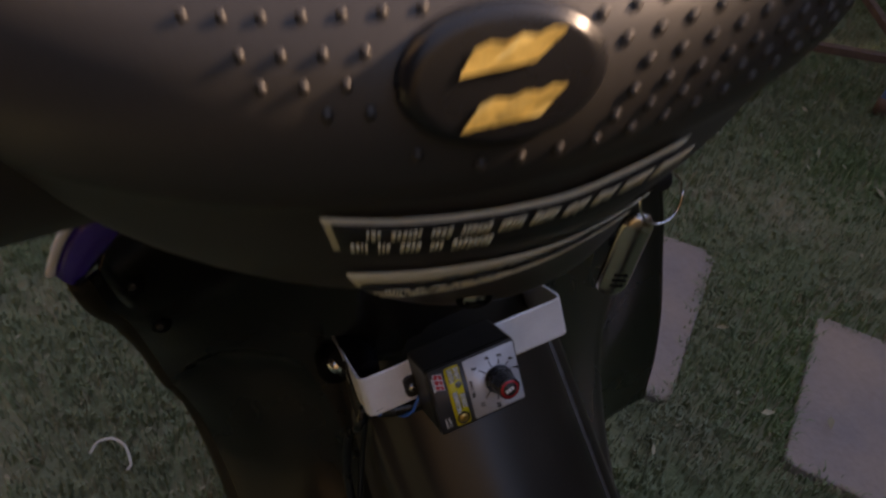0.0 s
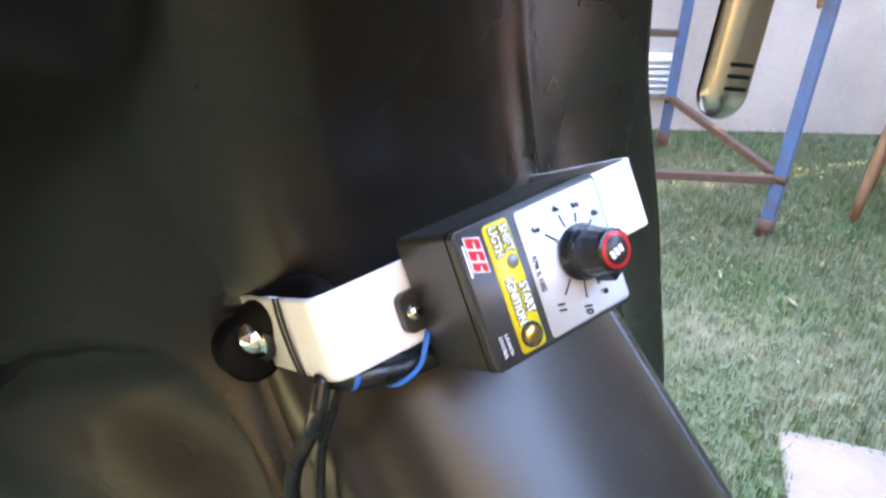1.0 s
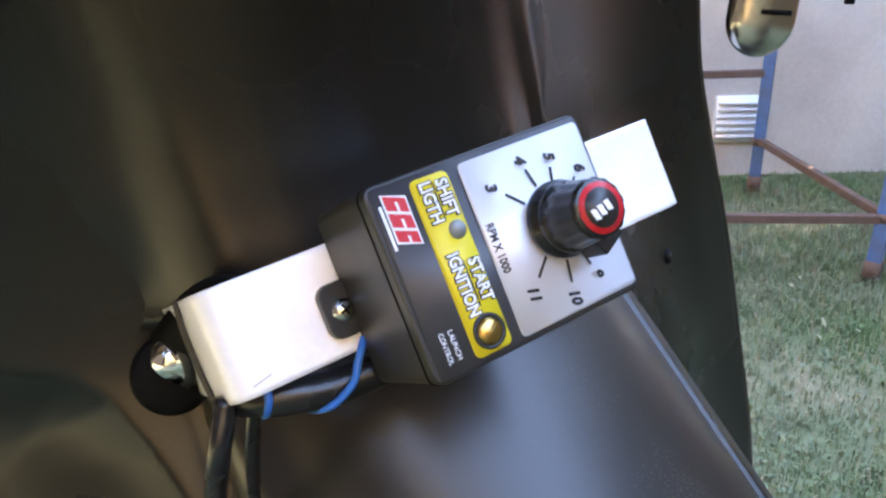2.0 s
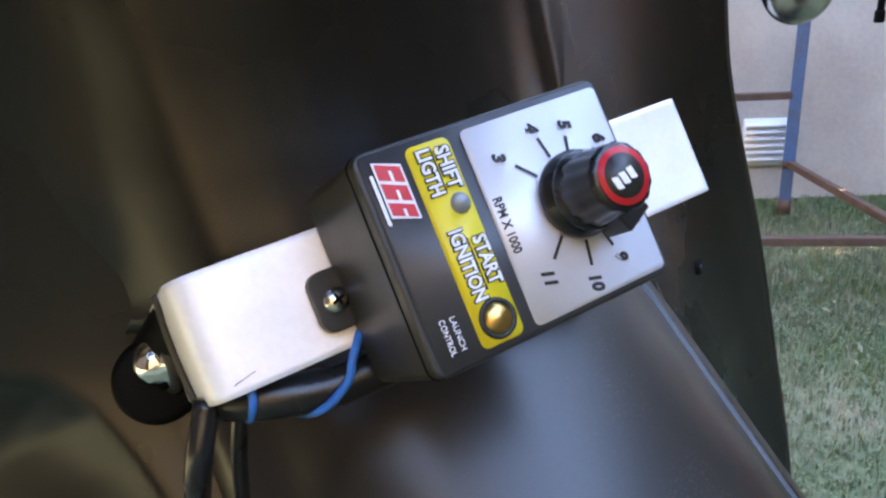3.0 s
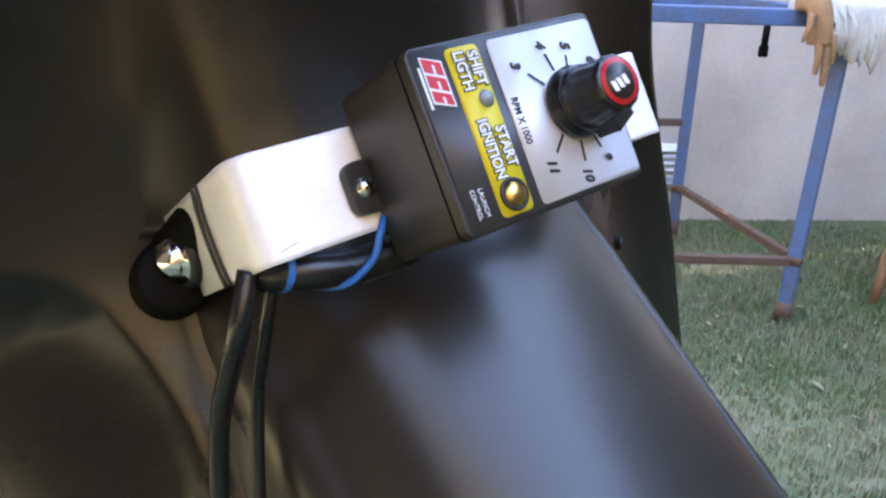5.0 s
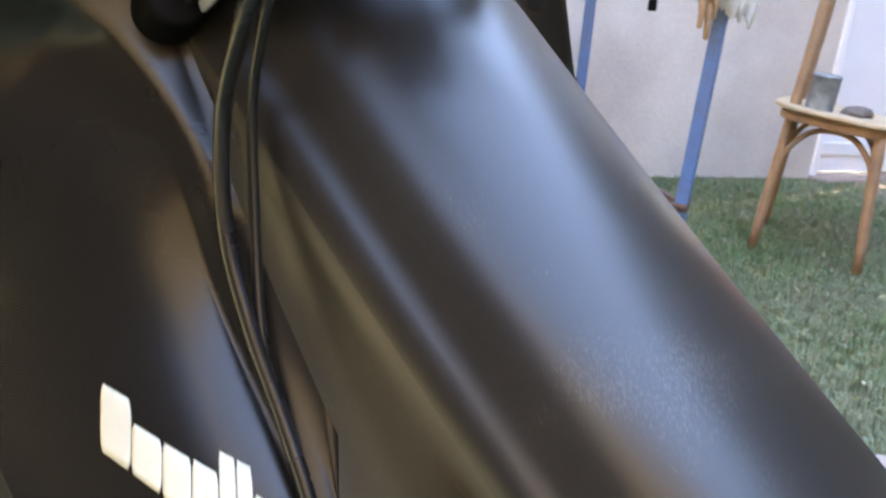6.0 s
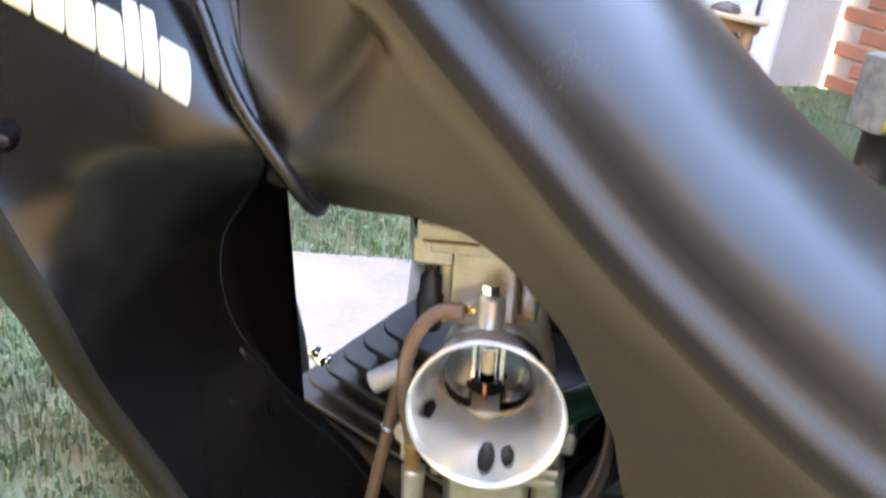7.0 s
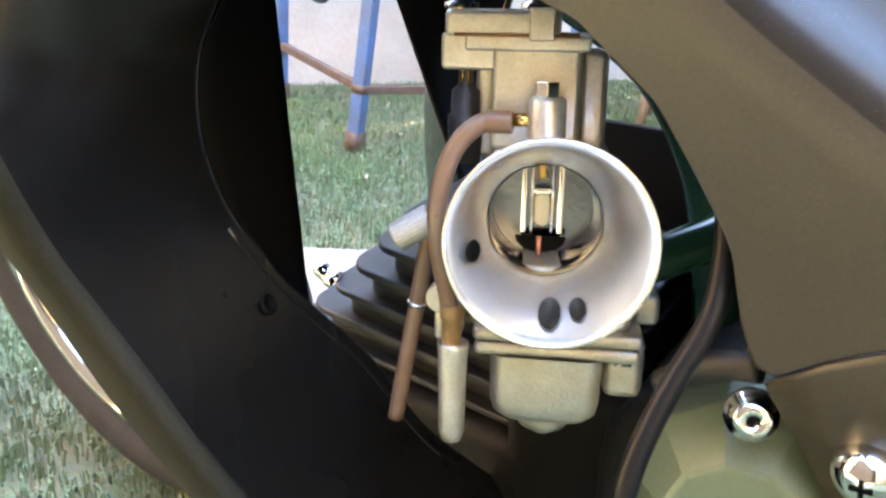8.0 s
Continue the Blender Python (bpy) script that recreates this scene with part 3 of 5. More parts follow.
# front edge of the rolled lip
LIP_W = [1.00, 0.90, 0.85, 0.80, 0.75, 0.70, 0.65, 0.60, 0.56, 0.54, 0.52, 0.50, 0.46, 0.42, 0.34]
LIP_U = [-0.157, -0.165, -0.168, -0.168, -0.163, -0.157, -0.151, -0.140, -0.130, -0.125, -0.124, -0.122, -0.117, -0.109, -0.09]
LIP_V = [0.035, 0.070, 0.115, 0.150, 0.165, 0.160, 0.142, 0.122, 0.108, 0.089, 0.062, 0.041, 0.015, -0.010, -0.060]
RIGHT_W = [1.00, 0.83, 0.78, 0.742, 0.669, 0.589, 0.50, 0.42]
RIGHT_U = [0.200, 0.228, 0.235, 0.245, 0.265, 0.281, 0.297, 0.305]
RIGHT_V = [0.11, 0.134, 0.138, 0.140, 0.142, 0.143, 0.143, 0.143]
BROW_U = [-0.165, -0.152, -0.145, -0.131, -0.120, -0.105, -0.087, -0.079, -0.0735, -0.070, -0.067]
BROW_W = [0.735, 0.765, 0.780, 0.793, 0.797, 0.796, 0.789, 0.780, 0.766, 0.753, 0.735]


def hollow(u, w):
    """How deep the leg hollow lies under its arched brow: a crease, then a dish that runs out downwards."""
    if u > BROW_U[-1] or w > np.interp(u, BROW_U, BROW_W):
        return 0.0
    s = 1.0
    for i in range(len(BROW_U) - 1):
        a, b = Vector((BROW_U[i], BROW_W[i])), Vector((BROW_U[i + 1], BROW_W[i + 1]))
        p, d = Vector((u, w)), b - a
        k = min(1.0, max(0.0, (p - a).dot(d) / d.length_squared))
        s = min(s, (p - a - d * k).length)
    fade = min(1.0, max(0.0, (w - 0.600) / 0.13))
    return 0.019 * (1 - math.exp(-s / 0.020)) * fade * fade * (3 - 2 * fade)



def wing_point(a, w, side=-1):
    """A point of the leg shield's wing: a runs from the valley at the neck (0) to the outer edge (1)."""
    iu, iv = pchip(INNER_W, INNER_U, w), pchip(INNER_W, INNER_V, w)
    ou, ov = pchip(OUTER_W, OUTER_U, w), pchip(OUTER_W, OUTER_V, w)
    if side > 0:
        iu, ou, ov = 2 * UT - iu + 0.008, pchip(RIGHT_W, RIGHT_U, w), pchip(RIGHT_W, RIGHT_V, w)
    bulge = pchip([0.42, 0.58, 0.605, 0.65, 0.72, 0.80, 0.86, 1.0], [0.004, 0.003, 0.0, -0.020, -0.014, -0.001, 0.006, 0.008], w)
    if side > 0:
        bulge = 0.010
    c = min(1.0, max(0.0, a))
    q = max(0.0, math.sin(math.pi * c ** 0.72)) ** 1.2 if bulge < 0 else 4 * c * (1 - c)
    if side > 0:
        k = min(1.0, max(0.0, (0.87 - w) / 0.09))
        q = 0.010 * q * (1 - k) + k * (ov - iv) * (1 - c - (1 - c) ** 2.2)
        return Vector((iu + (ou - iu) * a, iv + (ov - iv) * a + q, w))
    u, v = iu + (ou - iu) * a + 0.3 * bulge * q, iv + (ov - iv) * a + bulge * q
    return Vector((u, v + hollow(u, w) * min(1.0, c / 0.1), w))


def wing(side):
    """One wing of the leg shield, from the neck's valley to its rolled outer edge."""
    rows = []
    top = 0.945 if side < 0 else 0.99
    for w in np.concatenate([np.linspace(top, 0.805, 18), np.linspace(0.803, 0.70, 60), np.linspace(0.698, 0.62, 16), np.linspace(0.615, 0.345, 46)]):
        k = min(1.0, max(0.0, (w - 0.645) / 0.03)) if side < 0 else 0.0
        r = [wing_point(a, w, side) for a in np.concatenate([[-0.10 * k, -0.05 * k], np.linspace(0, 1, 61)])]
        e = r[62]
        tip = Vector((pchip(LIP_W, LIP_U, w), pchip(LIP_W, LIP_V, w), w)) if side < 0 else e + Vector((0.006, 0.015, 0))
        for k in (0.03, 0.09, 0.2, 0.45, 0.75, 1.0):
            r.append(e.lerp(tip, k) + Vector((side * 0.004 * math.sin(math.pi * k ** 0.5), 0, 0)))
        rows.append(r)
    shield = part("leg_shield_wing", sheet(rows), BLACK, moped, "black plastic leg shield wing with rolled edge", thick=0.003)
    # outer strip takes the colour with the reflection put in
    shield.data.materials.append(LIP)
    for face in shield.data.polygons:
        if min(i % 69 for i in face.vertices) >= (60 if side < 0 else 62):
            face.material_index = 1
    return shield


wing(-1)
wing(1)


def flange(side):
    ws = np.linspace(0.625, 0.492 if side < 0 else 0.40, 20)
    rows = []
    for w in ws:
        a = wing_point(0, w, side) + Vector((-side * 0.002, 0.003, 0))
        b = Vector((-0.009, 0.030, pchip([0.49, 0.50, 0.52, 0.56, 0.63], [0.400, 0.425, 0.475, 0.55, 0.63], w))) if side < 0 else Vector((0.055, 0.02 - 0.45 * (0.56 - w), w))
        rows.append([a.lerp(b, t) for t in np.linspace(0, 1, 8)])
    return part("inner_flange", sheet(rows), FLANGE, moped, "black inner flange, gloss left out in place of shade", thick=0.003)


flange(-1)
flange(1)

SPINE = [(0.052, 0.985), (0.049, 0.91), (0.046, 0.86), (0.040, 0.83), (0.024, 0.803), (0.0, 0.783), (-0.045, 0.745), (-0.093, 0.706), (-0.145, 0.666), (-0.194, 0.630), (-0.26, 0.598), (-0.36, 0.578), (-0.5, 0.585), (-0.62, 0.62)]
SECTION = [(0.0, 0.0), (0.2, 0.001), (0.4, 0.004), (0.58, 0.009), (0.68, 0.0145), (0.75, 0.0205), (0.79, 0.0240), (0.83, 0.0264), (0.87, 0.0281), (0.91, 0.0299), (0.94, 0.0322), (0.97, 0.0362), (0.99, 0.0405), (0.995, 0.046)]


SECTION_R = [(0.0, 0.0), (0.2, 0.0012), (0.4, 0.005), (0.58, 0.0112), (0.68, 0.0165), (0.76, 0.0225), (0.815, 0.0268), (0.825, 0.0292), (0.84, 0.0296), (0.852, 0.0282), (0.88, 0.0302), (0.92, 0.0330), (0.95, 0.0355), (0.98, 0.039), (0.99, 0.043)]


ARCH_V = [-0.095, -0.115, -0.131, -0.153, -0.165, -0.174, -0.18, -0.186]
ARCH_W = [0.603, 0.604, 0.599, 0.583, 0.567, 0.554, 0.533, 0.521]


def seam(v):
    return 0.521 + 0.048 * (1 - math.exp((v + 0.186) * 22))


def side_border():
    """The lower border of the tunnel's flat side: valley, opening, arch and seam."""
    line = [(pchip(INNER_W, INNER_V, w), w) for w in np.linspace(0.99, 0.64, 60)]
    line += [(-0.039, 0.625), (-0.040, 0.609), (-0.045, 0.601), (-0.056, 0.597), (-0.071, 0.598)] + list(zip(ARCH_V, ARCH_W)) + [(v, seam(v)) for v in np.linspace(-0.19, -0.64, 46)]
    return line


def reach(p, d, line):
    """The way from p along d to the border."""
    best = None
    for (av, aw), (bv, bw) in zip(line, line[1:]):
        ev, ew = bv - av, bw - aw
        det = d[0] * -ew + d[1] * ev
        if abs(det) < 1e-12:
            continue
        t = ((av - p[0]) * -ew + (aw - p[1]) * ev) / det
        s = (d[0] * (aw - p[1]) - d[1] * (av - p[0])) / det
        if t > 0 and -1e-6 <= s <= 1 + 1e-6 and (best is None or t < best):
            best = t
    return best or 0.002


def tunnel():
    s = np.concatenate([[0], np.cumsum([math.dist(a, b) for a, b in zip(SPINE, SPINE[1:])])])
    t = np.linspace(s[2], s[-1], 230)
    pts = list(zip(pchip(s, [p[0] for p in SPINE], t), pchip(s, [p[1] for p in SPINE], t)))
    rows, edge, border = [], [], side_border()
    for i, (v, w) in enumerate(pts):
        a, b = pts[max(i - 3, 0)], pts[min(i + 3, len(pts) - 1)]
        d = Vector((0, b[0] - a[0], b[1] - a[1])).normalized()
        nrm = Vector((0, -d.z, d.y))
        if nrm.z > 0:
            nrm = -nrm
        full = [(-x * 0.0635, y) for x, y in SECTION[::-1]] + [(x * 0.0785, y) for x, y in SECTION_R[1:]]
        top = [Vector((UT + x, v, w)) + nrm * y for x, y in full]
        e = top[0]
        way = reach((e.y, e.z), (nrm.y, nrm.z), border)
        side = []
        for k in range(44, 0, -1):
            p = e + nrm * way * k / 44
            iu, iv = pchip(INNER_W, INNER_U, p.z), pchip(INNER_W, INNER_V, p.z)
            near = math.exp(-abs(p.y - iv) / 0.022) * min(1.0, max(0.0, (p.z - 0.585) / 0.025))
            groove = 0.0045 * math.exp(-((p.y + 0.033 + (p.z - 0.598) * 0.69) / 0.0075) ** 2) * math.exp(-((p.z - 0.645) / 0.05) ** 4)
            p.x += (iu - e.x) * near * k / 44 + groove
            side.append(p)
        rows.append(side + top)
        edge.append(e)
    ob = part("tunnel_cover", sheet(rows), (TUNNEL, DUSTY_LIT), moped, "rounded black plastic tunnel cover with flat scuffed side", thick=0.002)
    # flat side gets the browner colour with the reflected ground in it
    for i, f in enumerate(ob.data.polygons):
        f.material_index = 1 if i % (len(rows[0]) - 1) < 46 else 0
    return edge


EDGE = tunnel()
EDGE_V, EDGE_W = [p.y for p in EDGE], [p.z for p in EDGE]
FRONT = [i for i in range(len(EDGE)) if EDGE_V[i] > -0.36]


def edge_v(w):
    return float(np.interp(w, [EDGE_W[i] for i in FRONT][::-1], [EDGE_V[i] for i in FRONT][::-1]))


def neck():
    """The smooth panel that joins tunnel and wings above the bracket."""
    sv, sw = [p[0] for p in SPINE[:8]], [p[1] for p in SPINE[:8]]
    rows = []
    for w in np.linspace(0.985, 0.796, 56):
        soft = pchip([0.745, 0.79, 0.85, 0.985], [0.004, 0.005, 0.010, 0.016], w)
        steep = pchip([0.745, 0.79, 0.83, 0.985], [1.35, 1.3, 1.05, 1.0], w)
        low = min(1.0, max(0.0, (0.835 - w) / 0.039))
        l0, l1, r0, r1 = wing_point(0, w), wing_point(0.92, w), wing_point(0, w, 1), wing_point(0.92, w, 1)
        r = []
        for u in np.linspace(max(l1.x, float(np.interp(w, [0.930, 0.944, 0.9655, 0.977, 0.994], [-0.180, -0.164, -0.1373, -0.1206, -0.104]))), r1.x, 91):
            x = u - UT
            sec, half = (SECTION, 0.0635) if x < 0 else (SECTION_R, 0.0785)
            dn = np.interp(abs(x) / (1.24 if x < 0 else 1.0), [p[0] * half for p in sec] + [0.2], [p[1] for p in sec] + [0.5])
            a = pchip(sw, sv, w) + dn * steep
            p, q = (l0, l1) if x < 0 else (r0, r1)
            t = (u - p.x) / (q.x - p.x)
            b = wing_point(t, w, -1 if x < 0 else 1).y if t > 0 else p.y
            k = soft * (1.6 if x > 0 else 1.0)
            h = max(k - abs(a - b), 0) / k
            side = min(1.0, max(0.0, (t - 0.15) / 0.7))
            r.append((u, min(a, b) - h * h * k / 4 - 0.0022 + 0.005 * side * side + 0.007 * low * low + 0.006 * min(1.0, max(0.0, (0.885 - w) / 0.075)) * min(1.0, max(0.0, (abs(x) - (0.050 if x < 0 else 0.080)) / 0.06)), w))
        rows.append(r)
    part("neck_panel", sheet(rows), BLACK, moped, "smooth black neck between the shield's wings", thick=0.002)


neck()

def tunnel_side(side):
    mir = lambda u: u if side < 0 else 2 * UT - u + 0.0145
    rows = []
    for w in np.linspace(0.775, 0.609, 60):
        p = wing_point(0, w)
        bv = edge_v(w)
        r = []
        for a in np.linspace(0, 1.06, 66):
            v = p.y + (bv - p.y) * a
            near = math.exp(-abs(v - p.y) / 0.022)
            groove = 0.0045 * math.exp(-((v + 0.033 + (w - 0.598) * 0.69) / 0.0075) ** 2) * math.exp(-((w - 0.645) / 0.05) ** 4)
            r.append((mir(-0.0593 + (p.x + 0.0593) * near + groove + 0.0014 * max(0.0, (a - 0.94) / 0.12)), v, w))
        rows.append(r)
    bm = sheet(rows)
    rows = []
    for w in np.linspace(0.609, 0.523, 26):
        av = -0.0955 if w > 0.6089 else float(np.interp(w, ARCH_W[::-1], ARCH_V[::-1]))
        bv = edge_v(w) if w > 0.545 else -0.36
        rows.append([(mir(-0.0593), av + (bv - av) * a, w) for a in np.linspace(0, 1, 12)])
    sheet(rows, bm)
    part("tunnel_side", bm, TUNNEL, moped, "scuffed dusty black side panel", thick=0.0018)


def side_cover(side):
    mir = lambda u: u if side < 0 else 2 * UT - u + 0.0145
    rows = []
    for a in np.linspace(0, 1, 60):
        r = []
        for b in np.linspace(0, 1, 24):
            v0 = -0.187 - 0.055 * a
            v = v0 + (-0.46 - v0) * b
            top = seam(v) - 0.0016
            w = top + (0.381 - top) * a
            fold = 0.517 - 0.25 * (v + 0.189)
            r.append((mir(-0.0584 + 0.30 * max(0.0, min(fold - w, 0.03))), v, w))
        rows.append(r)
    part("side_cover", sheet(rows), DUSTY_LIT, moped, "lower black side cover", thick=0.002)


tunnel_side(1)
side_cover(-1)
side_cover(1)



def steering():
    """Headset cover, handlebar covers, labels and emblem."""
    rings = [(0.953, 0.030, 0.01, -0.01), (0.9545, 0.048, 0.0, -0.010), (0.958, 0.060, -0.006, -0.011), (0.966, 0.0685, -0.010, -0.012), (0.978, 0.074, -0.012, -0.012), (1.0, 0.078, -0.017, -0.022), (1.024, 0.086, -0.022, -0.034), (1.041, 0.094, -0.026, -0.042), (1.076, 0.112, -0.03, -0.045), (1.104, 0.124, -0.03, -0.045), (1.113, 0.1295, -0.03, -0.045), (1.122, 0.129, -0.03, -0.045), (1.131, 0.1248, -0.03, -0.045), (1.1375, 0.1185, -0.03, -0.045), (1.1405, 0.112, -0.03, -0.045), (1.1435, 0.100, -0.028, -0.045), (1.1465, 0.082, -0.025, -0.045), (1.149, 0.055, -0.02, -0.045), (1.150, 0.03, -0.015, -0.045)]
    col = lambda k, w: pchip([r[0] for r in rings], [r[k] for r in rings], w)
    zs = np.concatenate([np.linspace(0.953, 0.966, 8), np.linspace(0.970, 1.13, 34), np.linspace(1.132, 1.150, 20)])
    spot = lambda ang, w, out=0.0: Vector((col(3, w) + (col(1, w) + out) * math.sin(ang), col(2, w) - (col(1, w) + out) * math.cos(ang), w))
    rows = [[spot(2 * math.pi * k / 64, z) for k in range(64)] for z in zs]
    bm = sheet(rows, closed=True)
    bm.faces.new([v for v in bm.verts][-64:])
    bm.verts.ensure_lookup_table()
    bm.faces.new(bm.verts[:64])
    part("headset_cover", bm, HEADSET, moped, "black plastic headset cover with dimpled top")
    for s in (-1, 1):
        part("handlebar_cover", tube([(-0.045 + s * 0.06, -0.035, 1.100), (-0.045 + s * 0.15, -0.045, 1.102), (-0.02 + s * 0.34, -0.09, 1.15)], (0.060, 0.036), seg=24), HEADSET, moped)
        part("grip", tube([(s * 0.34, -0.09, 1.15), (s * 0.40, -0.12, 1.153), (s * 0.46, -0.16, 1.155)], 0.017, seg=14), RUBBER, moped, "black rubber grip")
    # raised dots of the pad
    bm = bmesh.new()
    for i in range(9):
        for k in range(40):
            w = 1.1165 + i * 0.0036
            ang = radians(-60 + k * 2.9 + (i % 2) * 1.45)
            if ((ang + 0.2) / 0.155) ** 2 + ((w - 1.1285) / 0.0115) ** 2 < 1 or ang < radians(-20 - (w - 1.1219) * 900) or ang > radians(34):
                continue
            p = spot(ang, w, 0.0)
            bmesh.ops.create_uvsphere(bm, u_segments=6, v_segments=4, radius=0.0011, matrix=Matrix.Translation(p))
    tagged(part("pad_dots", bm, HEADSET, moped), kind="stuff")

    def band(name, a0, a1, lo, hi, f0, f1, mat, out, parent, label="", n=28):
        """A strip of a label between two angles; lo and hi are the label's edges, f0 and f1 shares of its height."""
        grid = []
        for j in range(5):
            r = []
            for k in range(n + 1):
                ang = a0 + (a1 - a0) * k / n
                r.append(spot(ang, lo(ang) + (hi(ang) - lo(ang)) * (f0 + (f1 - f0) * j / 4), out))
            grid.append(r)
        return part(name, sheet(grid), mat, parent, label, thick=0.0003)

    D = radians
    edge = lambda degs, ws: (lambda ang: float(np.interp(math.degrees(ang), degs, ws)))
    LABELS = [("starting_label", D(-25.8), D(7), edge([-26, -20, -12, -4, 8], [1.0880, 1.0857, 1.0825, 1.0800, 1.0835]), edge([-26, -20, -12, -4, 8], [1.1034, 1.1005, 1.0984, 1.0970, 1.1030]), 0.93, 2),
              ("caution_label", D(-25.6), D(16), edge([-26.5, -16.7, -4.5, 4.3, 16], [1.0370, 1.0245, 1.0193, 1.0210, 1.0225]), edge([-25, -14, 2.6, 16], [1.0735, 1.0705, 1.0620, 1.0620]), 0.74, 5)]
    for name, a0, a1, lo, hi, field, lines in LABELS:
        lab = band(name, a0, a1, lo, hi, 0, 1, CREAM, 0.0012, moped, "black warning label with cream border and print")
        band("label_field", a0 + D(0.8), a1 - D(0.8), lo, hi, 0.06, field, BLACK_INK, 0.0022, lab)
        rnd = random.Random(lines)
        pitch = (field - 0.12) / lines
        for li in range(lines):
            top = field - 0.035 - pitch * li
            ang, end = a0 + D(1.8 if li % 2 else 3.4), a1 - D(2 if li < lines - 1 else 22)
            verts, faces = [], []
            while ang < end:
                word = rnd.randint(3, 8)
                for _ in range(word):
                    wd, f0, f1 = D(rnd.uniform(0.22, 0.42)), top - pitch * rnd.uniform(0.62, 0.80), top - pitch * rnd.uniform(0.0, 0.12)
                    i = len(verts)
                    for g, f in ((0, f0), (wd, f0), (wd + D(0.12), f1), (D(0.12), f1)):
                        verts.append(spot(ang + g, lo(ang) + (hi(ang) - lo(ang)) * f, 0.0032))
                    faces.append((i, i + 1, i + 2, i + 3))
                    ang += wd + D(0.13)
                ang += D(0.75)
            bm = bmesh.new()
            vs = [bm.verts.new(v) for v in verts]
            for f in faces:
                bm.faces.new([vs[i] for i in f])
            part("print_line", bm, CREAM, lab, thick=0.0003)
        if lines == 5:
            for k, ch in enumerate("CAUTION"):
                ang = D(-14.2) + k * D(3.1)
                at = lambda g, f: lo(g) + (hi(g) - lo(g)) * f
                p = spot(ang, at(ang, 0.865), 0.0016)
                nrm = (spot(ang, at(ang, 0.865), 0.01) - p).normalized()
                upv = (spot(ang, at(ang, 1.0)) - spot(ang, at(ang, 0.7))).normalized()
                xv = upv.cross(nrm).normalized()
                nrm = xv.cross(upv)
                m = Matrix((xv, upv, nrm)).transposed().to_4x4()
                m.translation = p + nrm * 0.001
                lettering("letter", ch, 0.0088, m, BLACK_INK, lab, width=0.72, bold=0.00015)
    # oval emblem on the pad
    ang, w = D(-11.6), 1.1305
    p = spot(ang, w, 0.001)
    m = Matrix.Translation(p) @ Matrix.Rotation(ang, 4, "Z") @ Matrix.Rotation(D(68), 4, "X")
    em = part("emblem", lathe([(0, 0.0022), (0.8, 0.0022), (0.93, 0.0018), (1.0, 0.0), (1.0, -0.004)], 40, m @ Matrix.Diagonal((0.0165, 0.0108, 1, 1))), KNOB, moped, "glossy dark oval emblem with gold foil shapes")
    for y0, sk in ((0.0035, 0.0), (-0.0048, -0.0006)):
        pts = [(-0.0075 + sk, y0 - 0.0020), (0.0045, y0 - 0.0014), (0.0095 + sk, y0 + 0.0024), (0.001, y0 + 0.0024), (-0.0048, y0 + 0.0016)]
        rnd = random.Random(int(y0 * 10000) + 77)
        lo = [Vector(pts[0]).lerp(Vector(pts[1]), k / 6) for k in range(7)]
        hi = [Vector(pts[4]).lerp(Vector(pts[2]), k / 6) + Vector((0, 0.0006 * (1 if k % 2 else 0))) for k in range(7)]
        grid = [[m @ Vector((p.x, p.y, 0.0024 + rnd.uniform(0, 0.0006))) for p in [a.lerp(b, q) for a, b in zip(lo, hi)]] for q in (0, 0.5, 1)]
        part("foil_shape", sheet(grid), GOLD, em, smooth=False, thick=0.0003)
    # slotted screw under the labels
    p = spot(D(-20), 0.978, 0.0)
    m = Matrix.Translation(p) @ Matrix.Rotation(D(-20), 4, "Z") @ Matrix.Rotation(D(100), 4, "X")
    sc = part("cover_screw", lathe([(0, 0.0016), (0.003, 0.0013), (0.0042, 0.0002), (0.0042, -0.003)], 18, m), STEEL, moped, "bright screw in a recess")
    part("screw_slot", box(0.0066, 0.0014, 0.001, m @ Matrix.Translation((0, 0, 0.0015))), BLACK_DULL, sc)
    part("screw_recess", lathe([(0.0042, 0.0006), (0.0056, 0.0008), (0.0064, 0.0003), (0.0068, -0.002)], 22, m), BLACK_DULL, sc, "dark rim round the screw")


steering()


